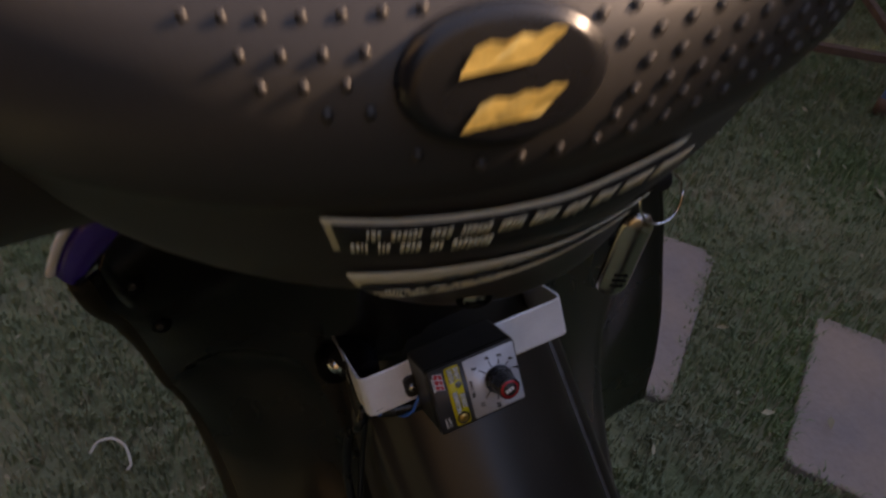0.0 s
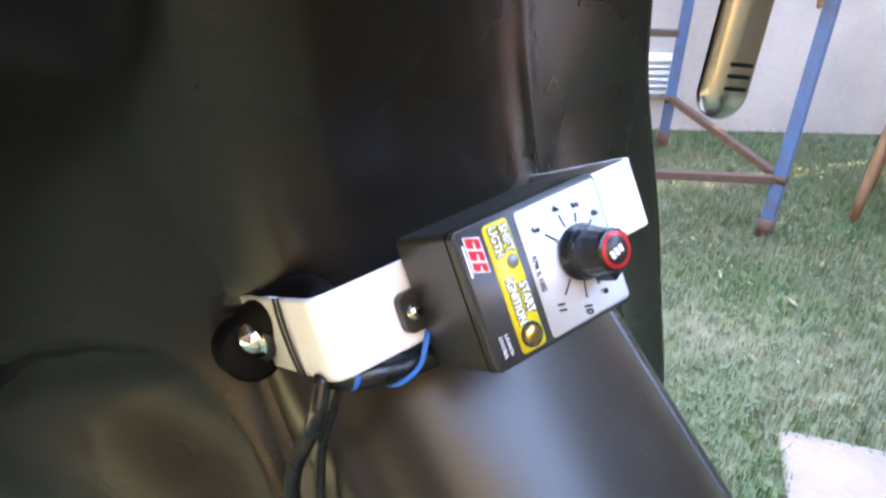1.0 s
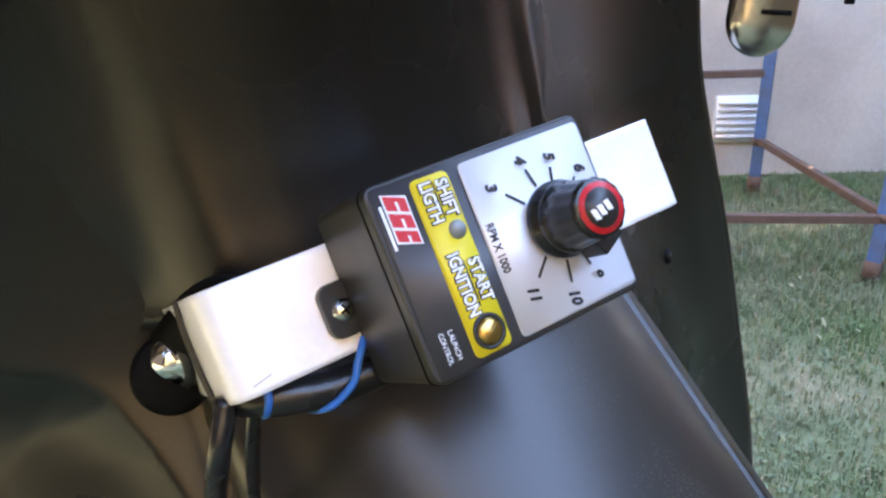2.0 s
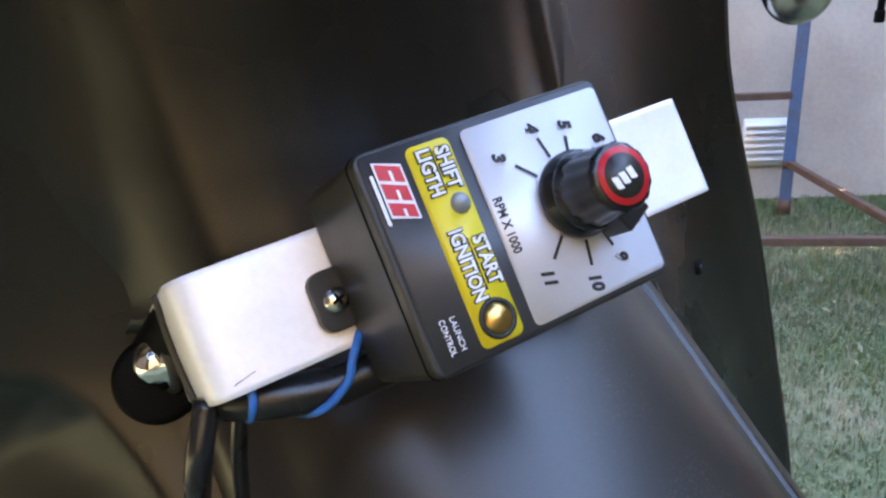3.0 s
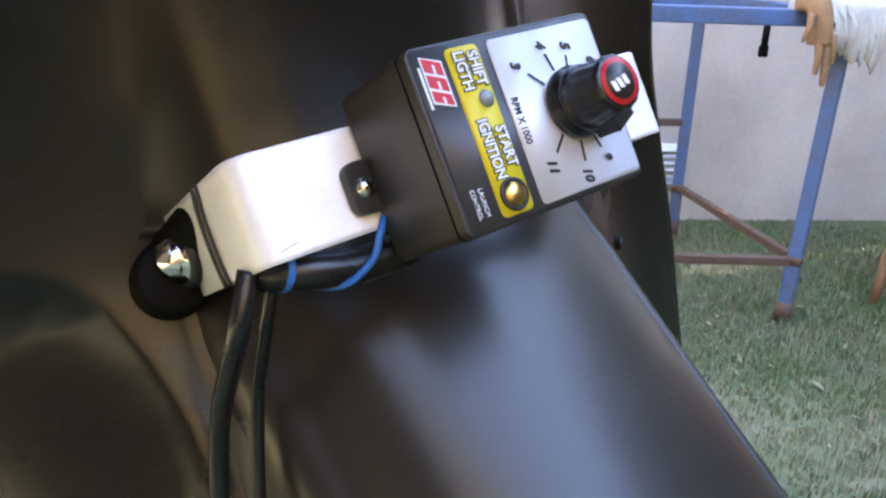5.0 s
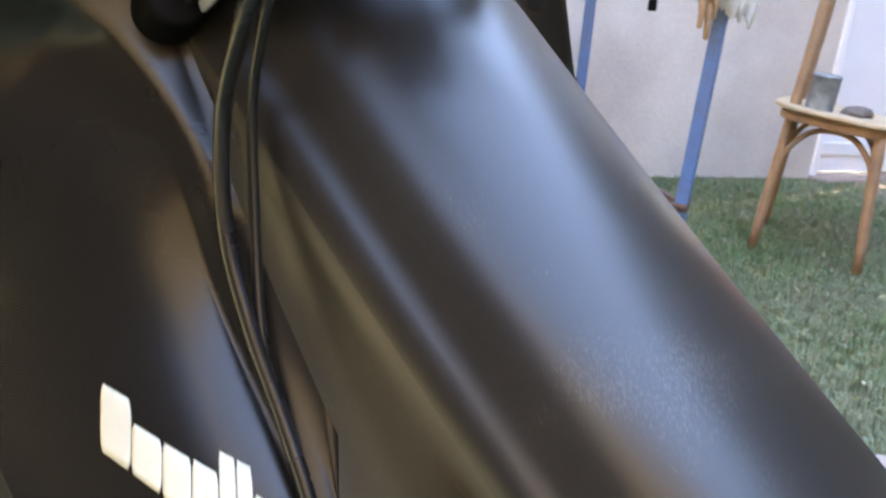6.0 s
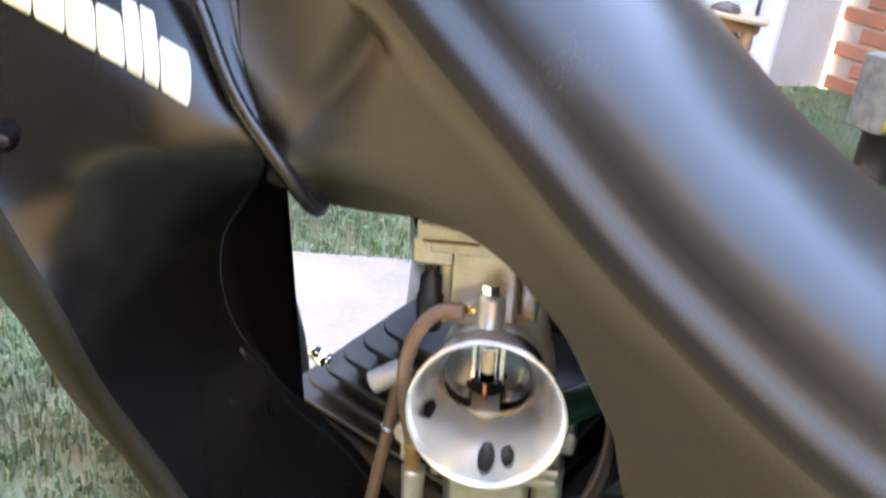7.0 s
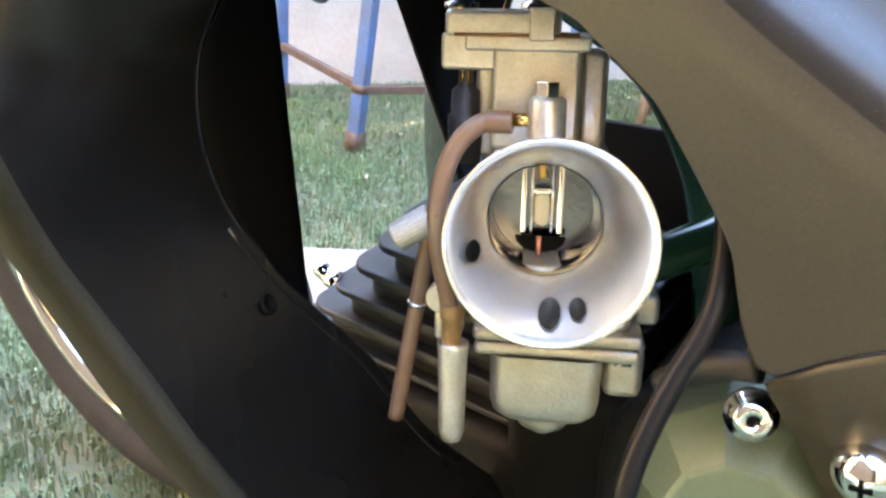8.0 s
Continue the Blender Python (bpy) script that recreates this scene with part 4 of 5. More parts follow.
def key_and_knife():
    p = BIKE @ Vector((0.098, -0.012, 0.928))
    lock = part("ignition_lock", lathe([(0, 0.0), (0.011, 0.0), (0.012, -0.004), (0.012, -0.03)], 20, Matrix.Translation((0.096, -0.012, 0.930)) @ Matrix.Rotation(radians(70), 4, "X") @ Matrix.Rotation(radians(35), 4, "Y")), RUBBER, moped, "round ignition lock")
    k = thing("key_ring", BIKE @ Matrix.Translation((0.096, -0.024, 0.918)), "steel key ring with silver pocket knife hanging from the ignition", "key ring")
    part("key_head", outline(rounded(0.020, 0.014, 0.005), -0.001, 0.001, Matrix.Translation((-0.004, 0.004, 0.009)) @ Matrix.Rotation(radians(60), 4, "X")), RUBBER, k)
    ring = [(0.0125 * math.cos(t), 0.005 * math.sin(t), 0.0125 * math.sin(t) - 0.002) for t in np.linspace(0, 2 * math.pi, 25)]
    part("ring", tube(ring, 0.0008, seg=8, steps=0), CHROME, k)
    part("link", tube([(-0.004, 0.002, -0.0135), (-0.0043, 0.002, -0.0155), (-0.0048, 0.003, -0.0175)], 0.0009, seg=6), CHROME, k)
    m = Matrix.Translation((-0.011, 0.006, -0.0440)) @ Matrix.Rotation(radians(13), 4, "Y") @ Matrix.Rotation(radians(-24), 4, "Z")
    knife = []
    for q in np.linspace(-1, 1, 49):
        s = math.sin(q * math.pi / 2) if abs(q) > 0.5 else q * math.sin(math.pi / 4) / 0.5
        e = math.sqrt(max(0.0, 1 - max(0.0, (abs(s) - 0.68) / 0.32) ** 2))
        knife.append([m @ Vector((0.0088 * max(e, 0.02) * math.cos(t), 0.0046 * max(e, 0.02) * math.sin(t), 0.029 * s)) for t in np.linspace(0, 2 * math.pi, 25)[:-1]])
    bm = sheet(knife, closed=True)
    bm.verts.ensure_lookup_table()
    bm.faces.new(bm.verts[:24])
    bm.faces.new(bm.verts[-24:])
    body = part("knife_body", bm, STEEL, k, "brushed silver pocket knife")
    part("knife_spine", box(0.0180, 0.0014, 0.034, m @ Matrix.Translation((0, 0, 0))), BLACK_DULL, k, "dark layer of folded blades", bevel=0.001)
    for z in (-0.0105, -0.0142, -0.0180):
        for sgn in (1, -1):
            part("grip_slot", box(0.0075, 0.0010, 0.0012, m @ Matrix.Translation((0.001, sgn * 0.0044, z))), BLACK_DULL, body)


key_and_knife()


def cowl():
    """Purple painted front cowl that shows past the shield's upper corner."""
    rows, tip = [], []
    low = smooth_line([(-0.164, 0.026, 0.944), (-0.1373, 0.026, 0.9655), (-0.1206, 0.026, 0.977), (-0.104, 0.026, 0.994), (-0.085, 0.028, 1.008)], 6)
    for k, p in enumerate(low):
        wide = 0.6 + 0.4 * math.sin(math.pi * min(1, k / 9))
        o = p + Vector((-0.012, -0.001, 0.014)) * wide
        rows.append([p.lerp(o, q) + Vector((0, -0.004 * math.sin(math.pi * q), 0)) for q in np.linspace(0, 1, 6)] + [o + Vector((0.0, 0.006, 0.0)), o + Vector((0.005, 0.02, -0.004)), o + Vector((0.014, 0.04, -0.010))])
        if k < 7:
            tip.append(o + Vector((-0.002, -0.001, 0.001)))
    part("front_cowl", sheet(rows), PURPLE, moped, "purple painted front cowl", thick=0.002)
    part("cowl_edge", tube(tip, 0.0020, seg=8, steps=2), WHITE_INK, moped, "pale stripe on the cowl's edge")


cowl()


def shield_screw(p, m):
    s = part("shield_screw", lathe([(0, 0.0012), (0.003, 0.0012), (0.0040, 0.0004), (0.0042, -0.0010), (0.0058, -0.0012), (0.0062, -0.0030)], 20, Matrix.Translation(p) @ m), BLACK_DULL, moped, "dark screw with washer")
    part("screw_socket", cyl(0.0022, 0.001, Matrix.Translation(p) @ m @ Matrix.Translation((0, 0, 0.0004)), seg=6), FIN, s)


def facing(d):
    return Vector(d).to_track_quat("Z", "Y").to_matrix().to_4x4()


shield_screw(Vector((0.2025, 0.1262, 0.6860)), facing((0.443, -0.887, 0.134)))
def on_wing(u, w):
    """The wing's point at this height and reach."""
    lo, hi = 0.02, 0.98
    for _ in range(24):
        a = (lo + hi) / 2
        lo, hi = (a, hi) if wing_point(a, w).x > u else (lo, a)
    return wing_point(a, w)


shield_screw(on_wing(-0.1385, 0.627) + Vector((-0.002, -0.0025, 0)), facing((-0.7, -0.7, 0.1)))
shield_screw(wing_point(0.86, 0.921) + Vector((0, -0.003, 0)), facing((-0.2, -0.9, 0.3)))
shield_screw(wing_point(0.86, 0.842) + Vector((0, -0.003, 0)), facing((-0.2, -0.9, 0.2)))
p = on_wing(-0.0707, 0.4853) + Vector((0.0, -0.0016, 0.0))
part("bolt_hole", lathe([(0.0042, 0.0004), (0.0037, 0.0020), (0.0031, 0.0017), (0.0029, 0.0006), (0, 0.0006)], 20, Matrix.Translation(p) @ facing((0.40, -0.82, 0.40))), BLACK_DULL, moped, "empty round bolt hole")
part("wing_rim", tube([wing_point(0.07, w) + Vector((0.0, -0.0010, 0.0)) for w in np.linspace(0.512, 0.372, 9)], 0.0013, seg=8, steps=3), BLACK, moped, "raised bead along the shield's inner edge")


def decal():
    """A cream seven-piece name badge, kept as plain blocks."""
    def spot(s, t):
        w = 0.6640 - 0.0283 * s + (0.0173 + 0.0025 * s) * t
        u = -0.1224 + 0.0237 * s + (0.0076 + 0.0045 * s) * t
        return on_wing(u, w)
    heights = [(0.0, 0.145, 1.0), (0.152, 0.297, 0.70), (0.303, 0.447, 0.70), (0.453, 0.592, 0.72), (0.598, 0.692, 1.0), (0.698, 0.792, 1.0), (0.798, 1.0, 0.72)]
    d = thing("badge", BIKE, "cream cut-out name sticker on the leg shield", "sticker")
    for a, b, h in heights:
        n = 8
        trim = lambda j: 0.16 * (abs(2 * j / n - 1) ** 6)
        rows = [[spot(a + (b - a) * (0.5 + (i / n - 0.5) * (1 - trim(j))), h * j / n) for i in range(n + 1)] for j in range(n + 1)]
        bm = sheet(rows)
        bmesh.ops.recalc_face_normals(bm, faces=bm.faces)
        for v in bm.verts:
            v.co += Vector((-0.0014, -0.0016, 0.0005))
        part("letter_block", bm, CREAM, d, smooth=True, thick=0.0004)


decal()

# ---- launch controller on its bracket ----
FACE = BIKE @ Matrix(((1, 0, 0, -0.007), (0, 0.468, -0.884, -0.032), (0, 0.884, 0.468, 0.834), (0, 0, 0, 1)))
MM = 0.001


def controller():
    c = thing("launch_controller", FACE, "black launch control box with rpm knob on an aluminium bracket", "controller")
    case = part("case", outline(rounded(0.0503, 0.0383, 0.0022, cx=-0.00175, cy=-0.0003), -0.029, -0.0002), BOX, c, bevel=0.0005)
    part("lid_seam", outline(rounded(0.0506, 0.0386, 0.0022, cx=-0.00175, cy=-0.0003), -0.0036, -0.0031), BLACK_DULL, case)
    flat = lambda name, x0, x1, y0, y1, z, mat, r=0.0012, lab="": part(name, outline(rounded((x1 - x0) * MM, (y1 - y0) * MM, r, cx=(x0 + x1) / 2 * MM, cy=(y0 + y1) / 2 * MM), z, z + 0.00012), mat, case, lab)
    flat("black_panel", -26.0, 22.9, -18.9, 18.3, -0.0002, PANEL)
    flat("dial_panel", -6.9, 22.6, -18.1, 17.2, -0.0001, SILVER_FILM, lab="silver-grey dial panel")
    flat("yellow_strip", -17.7, -9.3, -17.9, 17.2, -0.0001, YELLOW, 0.0014, "yellow printed strip")
    turn = Matrix.Rotation(radians(-90), 4, "Z")
    put = lambda x, y, z=0.0002: Matrix.Translation((x * MM, y * MM, z)) @ turn
    for word, x, y, size in (("SHIFT", -11.35, 12.2, 3.5), ("LIGTH", -14.85, 12.2, 3.5), ("START", -11.0, -4.3, 3.5), ("IGNITION", -14.75, -4.1, 3.5)):
        lettering("print", word, size * MM, put(x, y, 0.0001), BLACK_INK, case, bold=0.00034, width=0.83 if word != "IGNITION" else 0.80)
        lettering("print", word, size * MM, put(x, y, 0.00024), WHITE_INK, case, bold=0.00009, width=0.83 if word != "IGNITION" else 0.80)
    for x, y0, y1 in ((-13.1, 16.0, 8.4), (-12.9, 0.2, -9.0)):
        part("rule", box(0.0002, abs(y1 - y0) * MM, 0.0001, Matrix.Translation((x * MM, (y0 + y1) / 2 * MM, 0.0001))), BLACK_INK, case)
    lettering("print", "RPM X 1000", 2.5 * MM, put(-5.0, -0.4, 0.0001), BLACK_INK, case, bold=0.00005, width=0.78)
    lettering("print", "LAUNCH", 1.5 * MM, put(-20.8, -13.5, 0.0), WHITE_INK, case, width=0.95)
    lettering("print", "CONTROL", 1.5 * MM, put(-22.8, -13.5, 0.0), WHITE_INK, case, width=0.85)
    # maker's mark as plain shapes
    for y0, y1 in ((16.6, 13.9), (13.3, 10.7), (10.1, 7.9)):
        sh = lambda x0, x1, ya, yb, g: [((x0 - g) * MM, (ya + g + (x0 + 24) * -0.38) * MM), ((x0 - g) * MM, (yb - g + (x0 + 24) * -0.38) * MM), ((x1 + g) * MM, (yb - g + (x1 + 24) * -0.38) * MM), ((x1 + g) * MM, (ya + g + (x1 + 24) * -0.38) * MM)]
        part("mark_edge", outline(sh(-23.6, -19.4, y0, y1, 0.35), -0.0001, 0.0001), WHITE_INK, case, smooth=False)
        part("mark_shape", outline(sh(-23.6, -19.4, y0, y1, 0.0), 0.0001, 0.0002), RED, case, smooth=False)
        part("mark_slit", outline(sh(-21.6, -21.1, y0 - 0.9, y1, 0), 0.0002, 0.00026), WHITE_INK, case, smooth=False)
    part("mark_line", box(0.0006, 0.0085, 0.0001, Matrix.Translation((-24.6 * MM, 10.6 * MM, 0.0))), WHITE_INK, case, smooth=False)
    # dial
    cx, cy = 10.1, 0.0
    for num, nx, ny in (("3", -1.7, 10.9), ("4", 6.6, 13.9), ("5", 13.4, 12.6), ("6", 19.3, 8.3), ("7", 21.0, 2.0), ("8", 19.8, -7.6), ("9", 14.3, -12.9), ("10", 7.3, -15.2), ("11", -1.3, -11.2)):
        lettering("numeral", num, 3.2 * MM, put(nx, ny, 0.0001), BLACK_INK, case, shear=0.25, bold=0.00016)
        d = Vector((nx - cx, ny - cy, 0))
        d.normalize()
        r0, r1 = 8.0, min(d.length * 12.6, (Vector((nx - cx, ny - cy, 0)).length - 2.3))
        a = math.atan2(d.y, d.x)
        if r1 > r0 + 0.4:
            part("tick", box((r1 - r0) * MM, 0.00055, 0.0001, Matrix.Translation(((cx + d.x * (r0 + r1) / 2) * MM, (cy + d.y * (r0 + r1) / 2) * MM, 0.0001)) @ Matrix.Rotation(a, 4, "Z")), BLACK_INK, case, smooth=False)
    # lamp and push button
    part("led", lathe([(0, 0.0009), (0.0012, 0.0008), (0.0017, 0.0003), (0.0019, 0.0)], 20, Matrix.Translation((-11.5 * MM, 5.9 * MM, 0))), TIN, c, "small grey lamp")
    b = part("button", lathe([(0, 0.0012), (0.0018, 0.0011), (0.0025, 0.0006), (0.0027, 0.0)], 24, Matrix.Translation((-13.2 * MM, -13.9 * MM, 0))), BRASS, c, "dull brass-coloured push button")
    part("button_ring", lathe([(0.0027, 0.0001), (0.0027, 0.0005), (0.0034, 0.0005), (0.0035, 0.0001)], 24, Matrix.Translation((-13.2 * MM, -13.9 * MM, 0))), BLACK_INK, b)
    # fluted knob
    m = Matrix.Translation((cx * MM, cy * MM, 0))
    k = part("knob", lathe([(0.0072, 0.0), (0.0078, 0.0008), (0.0078, 0.0022), (0.0066, 0.0030), (0.0064, 0.0036), (0.0072, 0.0042), (0.0070, 0.005), (0.0060, 0.0055)], 40, m), KNOB, c, "fluted black knob")
    rows = []
    for z, r in ((0.0050, 0.0064), (0.0056, 0.0066), (0.0090, 0.00615), (0.0125, 0.0057), (0.0138, 0.0058), (0.0143, 0.0053), (0.0143, 0.0)):
        rows.append([m @ Vector((r * (1 + (0.017 * math.cos(14 * t) if 0.001 < r and z < 0.0139 else 0)) * math.cos(t), r * (1 + (0.017 * math.cos(14 * t) if z < 0.0139 else 0)) * math.sin(t), z)) for t in np.linspace(0, 2 * math.pi, 109)[:-1]])
    part("knob_body", sheet(rows, closed=True), KNOB, k)
    part("pointer", box(0.0060, 0.0044, 0.0070, m @ Matrix.Rotation(radians(207), 4, "Z") @ Matrix.Translation((0.0, 0.0066, 0.0060))), KNOB, k, bevel=0.0004)
    part("cap", cyl(0.0049, 0.0004, m @ Matrix.Translation((0, 0, 0.0142)), seg=36), RED, k, "red ring on the knob's cap")
    part("cap_disc", cyl(0.0038, 0.0002, m @ Matrix.Translation((0, 0, 0.0145)), seg=36), BOX, k)
    for i in range(3):
        part("cap_mark", outline([(-0.0010 + i * 0.0001, -0.0026 + i * 0.0017), (0.0012, -0.0026 + i * 0.0017), (0.0016, -0.0014 + i * 0.0017), (-0.0006, -0.0014 + i * 0.0017)], 0.0147, 0.0148, m @ Matrix.Rotation(radians(-75), 4, "Z")), WHITE_INK, k, smooth=False)
    # bracket: plate with two legs bent back
    pts = [(-0.0520, -0.100), (-0.0538, -0.0600), (-0.0548, -0.036), (-0.0538, -0.0325), (-0.0511, -0.0312), (0.0655, -0.0312), (0.0683, -0.0325), (0.0693, -0.036), (0.0690, -0.085)]
    rows = [[(x, y, z) for x, z in pts] for y in (-0.0108, -0.0095, 0.0115, 0.0128)]
    br = part("bracket", sheet(rows), ALU, c, "bent aluminium strip bracket, lightly scratched", thick=0.0016)
    part("scratch", box(0.0045, 0.00018, 0.0001, Matrix.Translation((-0.0490, -0.0082, -0.0303)) @ Matrix.Rotation(radians(12), 4, "Z")), TIN, br)
    # rubber edge on the bent leg, cap and dome bolt
    for z in (-0.0550, -0.0585):
        loop = [(-0.0553, -0.0112, z), (-0.0556, -0.0040, z - 0.0004), (-0.0556, 0.0060, z), (-0.0550, 0.0132, z + 0.0006)]
        part("rubber_band", tube(loop, 0.0005, seg=8), RUBBER, c, "thin black rubber band round the bracket leg")
    bush = Matrix.Translation((-0.0582, -0.0035, -0.0835)) @ facing((0.16, 0.0, -1))
    part("rubber_bush", lathe([(0.0, 0.0006), (0.0084, 0.0004), (0.0098, 0.0010), (0.0104, 0.0024), (0.0110, 0.030), (0.0114, 0.040)], 36, bush), BLACK_DULL, c, "thick black rubber bush behind the bracket leg")
    part("rubber_sleeve", tube([(-0.0450, 0.0060, -0.049), (-0.0440, 0.0078, -0.060), (-0.0465, 0.0060, -0.074), (-0.0510, 0.0000, -0.090)], (0.0060, 0.0110), seg=20), BLACK_DULL, c, "black rubber sleeve behind the bracket leg")
    cup = Matrix.Translation((-0.0548, 0.0005, -0.0820)) @ facing((-1, 0, 0.12))
    part("washer_ring", lathe([(0.0, 0.0), (0.0084, 0.0), (0.0086, 0.0012), (0.0076, 0.0022), (0.0, 0.0022)], 32, cup), RUBBER, c, "black rubber washer under the bolt")
    part("dome_bolt", lathe([(0, 0.0046), (0.0022, 0.0042), (0.0042, 0.0030), (0.0054, 0.0008), (0.0056, -0.0005), (0.0066, -0.0006), (0.0068, -0.0016)], 28, cup @ Matrix.Translation((0, 0, 0.0030))), CHROME, c, "shiny dome-headed bolt")
    # black mounting ear with cross-head screw
    ear = part("mounting_ear", outline(rounded(0.0090, 0.0118, 0.0028, cx=-0.0285, cy=-0.0012), -0.0302, -0.0270), BOX, c, bevel=0.0004)
    sm = Matrix.Translation((-0.0290, -0.0014, -0.0270))
    sc = part("ear_screw", lathe([(0, 0.0016), (0.0012, 0.0015), (0.0021, 0.0010), (0.0026, 0.0)], 24, sm), STEEL, c, "bright cross-head screw")
    for a in (20, 110):
        part("cross_slot", box(0.0026, 0.0006, 0.0006, sm @ Matrix.Rotation(radians(a), 4, "Z") @ Matrix.Translation((0, 0, 0.0015))), BLACK_DULL, sc, smooth=False)
    # leads behind the plate
    part("lead_sleeve", tube([(-0.020, -0.017, -0.034), (-0.034, -0.0165, -0.036), (-0.046, -0.0135, -0.038), (-0.052, -0.011, -0.044)], 0.0042, seg=14), CABLE, c, "black sleeve of leads behind the bracket")
    part("blue_lead", tube([(-0.0265, -0.0085, -0.0285), (-0.0300, -0.0125, -0.0275), (-0.0325, -0.0165, -0.0290), (-0.0375, -0.0195, -0.0335), (-0.041, -0.0185, -0.040), (-0.043, -0.0150, -0.044)], 0.00085, seg=10), BLUE_WIRE, c, "blue wire")
    part("blue_lead", tube([(-0.0480, -0.0105, -0.034), (-0.0488, -0.0135, -0.0345), (-0.0495, -0.0160, -0.0385), (-0.0498, -0.0150, -0.045)], 0.00085, seg=10), BLUE_WIRE, c, "blue wire")


controller()


def cables():
    c = thing("lead_pair", BIKE, "two black leads hanging down beside the tunnel cover", "cable")
    part("lead", tube([(-0.062, 0.000, 0.806), (-0.0680, -0.002, 0.793), (-0.0715, 0.0125, 0.762), (-0.0772, 0.0105, 0.7273), (-0.0807, -0.0022, 0.699), (-0.0822, -0.015, 0.6768), (-0.0843, -0.0262, 0.6605), (-0.0872, -0.0415, 0.6382), (-0.0838, -0.058, 0.6165), (-0.079, -0.064, 0.604), (-0.070, -0.060, 0.598), (-0.060, -0.050, 0.598)], 0.0026, seg=12), CABLE, c)
    part("lead", tube([(-0.054, 0.002, 0.806), (-0.0585, 0.004, 0.790), (-0.0608, 0.0135, 0.762), (-0.0680, 0.0085, 0.729), (-0.0765, -0.0012, 0.7005), (-0.0812, -0.0108, 0.6822), (-0.0840, -0.0235, 0.6625), (-0.0862, -0.0385, 0.6395), (-0.0822, -0.0555, 0.6185), (-0.077, -0.062, 0.606), (-0.068, -0.058, 0.600), (-0.060, -0.048, 0.600)], 0.0017, seg=10), CABLE, c)


cables()

# ---- carburettor: z out of its mouth, y up ----
CARB = BIKE @ Matrix(((0.4878, 0.1965, -0.8505, -0.0705), (-0.8729, 0.1098, -0.4753, -0.1335), (0.0, 0.9743, 0.2251, 0.545), (0, 0, 0, 1)))


def carburettor():
    c = thing("carburettor", CARB, "cast alloy slide carburettor with polished open bell mouth", "carburettor")
    prof = [(0.0152, -0.062), (0.0152, -0.034), (0.0158, -0.029), (0.0172, -0.023), (0.0194, -0.016), (0.0222, -0.0085), (0.0246, -0.0025), (0.0258, 0.0), (0.0266, 0.0008), (0.0272, 0.0002), (0.0272, -0.002), (0.0258, -0.004), (0.0236, -0.011), (0.0212, -0.019), (0.0205, -0.027)]
    off = Matrix(((1, 0, 0.075, 0), (0, 1, 0, 0), (0, 0, 1, 0), (0, 0, 0, 1)))
    bell = part("bell_mouth", lathe(prof[2:], 64, off), BELL, c, "polished aluminium bell mouth")
    for n, (x, y, rx, ry) in enumerate(((-0.0208, -0.0050, 0.0029, 0.0042), (0.0007, -0.0214, 0.0030, 0.0066), (0.0082, -0.0198, 0.0024, 0.0046))):
        out = Vector((x, y, 0)).normalized()
        d = -out * 0.937 + Vector((0, 0, 0.35))
        p = out * 0.0214 + Vector((0, 0, -0.0103))
        slope = out * 0.35 + Vector((0, 0, 0.937))
        side = slope.cross(d)
        m = Matrix((side, slope, d)).transposed().to_4x4()
        m.translation = p + d * 0.0006
        part("air_port", lathe([(1.0, 0.0002), (0.92, 0.0001), (0.88, -0.0002), (0.0, -0.0003)], 20, m @ Matrix.Diagonal((rx, ry, 1, 1))), FIN if n else BLACK_DULL, bell, "oval air drilling")
    # slide, needle and jet inside the bore
    part("bore", lathe([(0.0150, -0.060), (0.0150, -0.034), (0.0153, -0.030), (0.0158, -0.0275)], 56, off), POLISHED, c, "polished bore")
    part("throttle_slide", lathe([(0.0, -0.046), (0.0149, -0.046)], 40, off), SLIDE, c, "dark steel throttle slide")
    for x, wd in ((-0.0062, 0.0018), (-0.0038, 0.0008), (0.0022, 0.0008), (0.0046, 0.0018)):
        part("slide_guide", box(wd, 0.027, 0.004, Matrix.Translation((x - 0.0026, 0.0015, -0.0445))), CHROME, c, bevel=0.0004)
    part("slide_window", outline(rounded(0.0046, 0.0100, 0.0022, cx=-0.0034, cy=-0.0005), -0.0455, -0.0428), CREAM, c, "pale slide window", bevel=0.0006)
    part("window_collar", outline(rounded(0.0052, 0.0016, 0.0006, cx=-0.0034, cy=0.0052), -0.0455, -0.0420), CHROME, c, bevel=0.0004)
    part("needle_clip", cyl(0.0014, 0.0046, Matrix.Translation((-0.0036, 0.0090, -0.0425)) @ Matrix.Rotation(radians(-90), 4, "X"), seg=16), BRASS, c, "brass needle clip")
    pts = [(-0.0034 + 0.0075 * math.cos(math.pi * k / 16), -0.0080 - 0.0050 * math.sin(math.pi * k / 16)) for k in range(17)]
    part("jet_well", outline(pts, -0.0412, -0.0405), BLACK_DULL, c, "dark half-moon jet opening", smooth=False)
    part("jet_needle", cyl(0.0008, 0.0065, Matrix.Translation((-0.0038, -0.0080, -0.0400)) @ Matrix.Rotation(radians(90), 4, "X"), seg=12), COPPER, c, "copper-coloured needle")
    # cast body
    b = part("body", box(0.0245, 0.030, 0.020, Matrix.Translation((-0.0063, 0.0335, -0.0410))), CAST, c, "grey-gold cast alloy body", bevel=0.002)
    part("body_rib", box(0.006, 0.030, 0.014, Matrix.Translation((-0.0205, 0.0305, -0.044))), CAST, c, bevel=0.002)
    part("body_rib", box(0.008, 0.032, 0.014, Matrix.Translation((0.0095, 0.030, -0.050))), CAST, c, bevel=0.002)
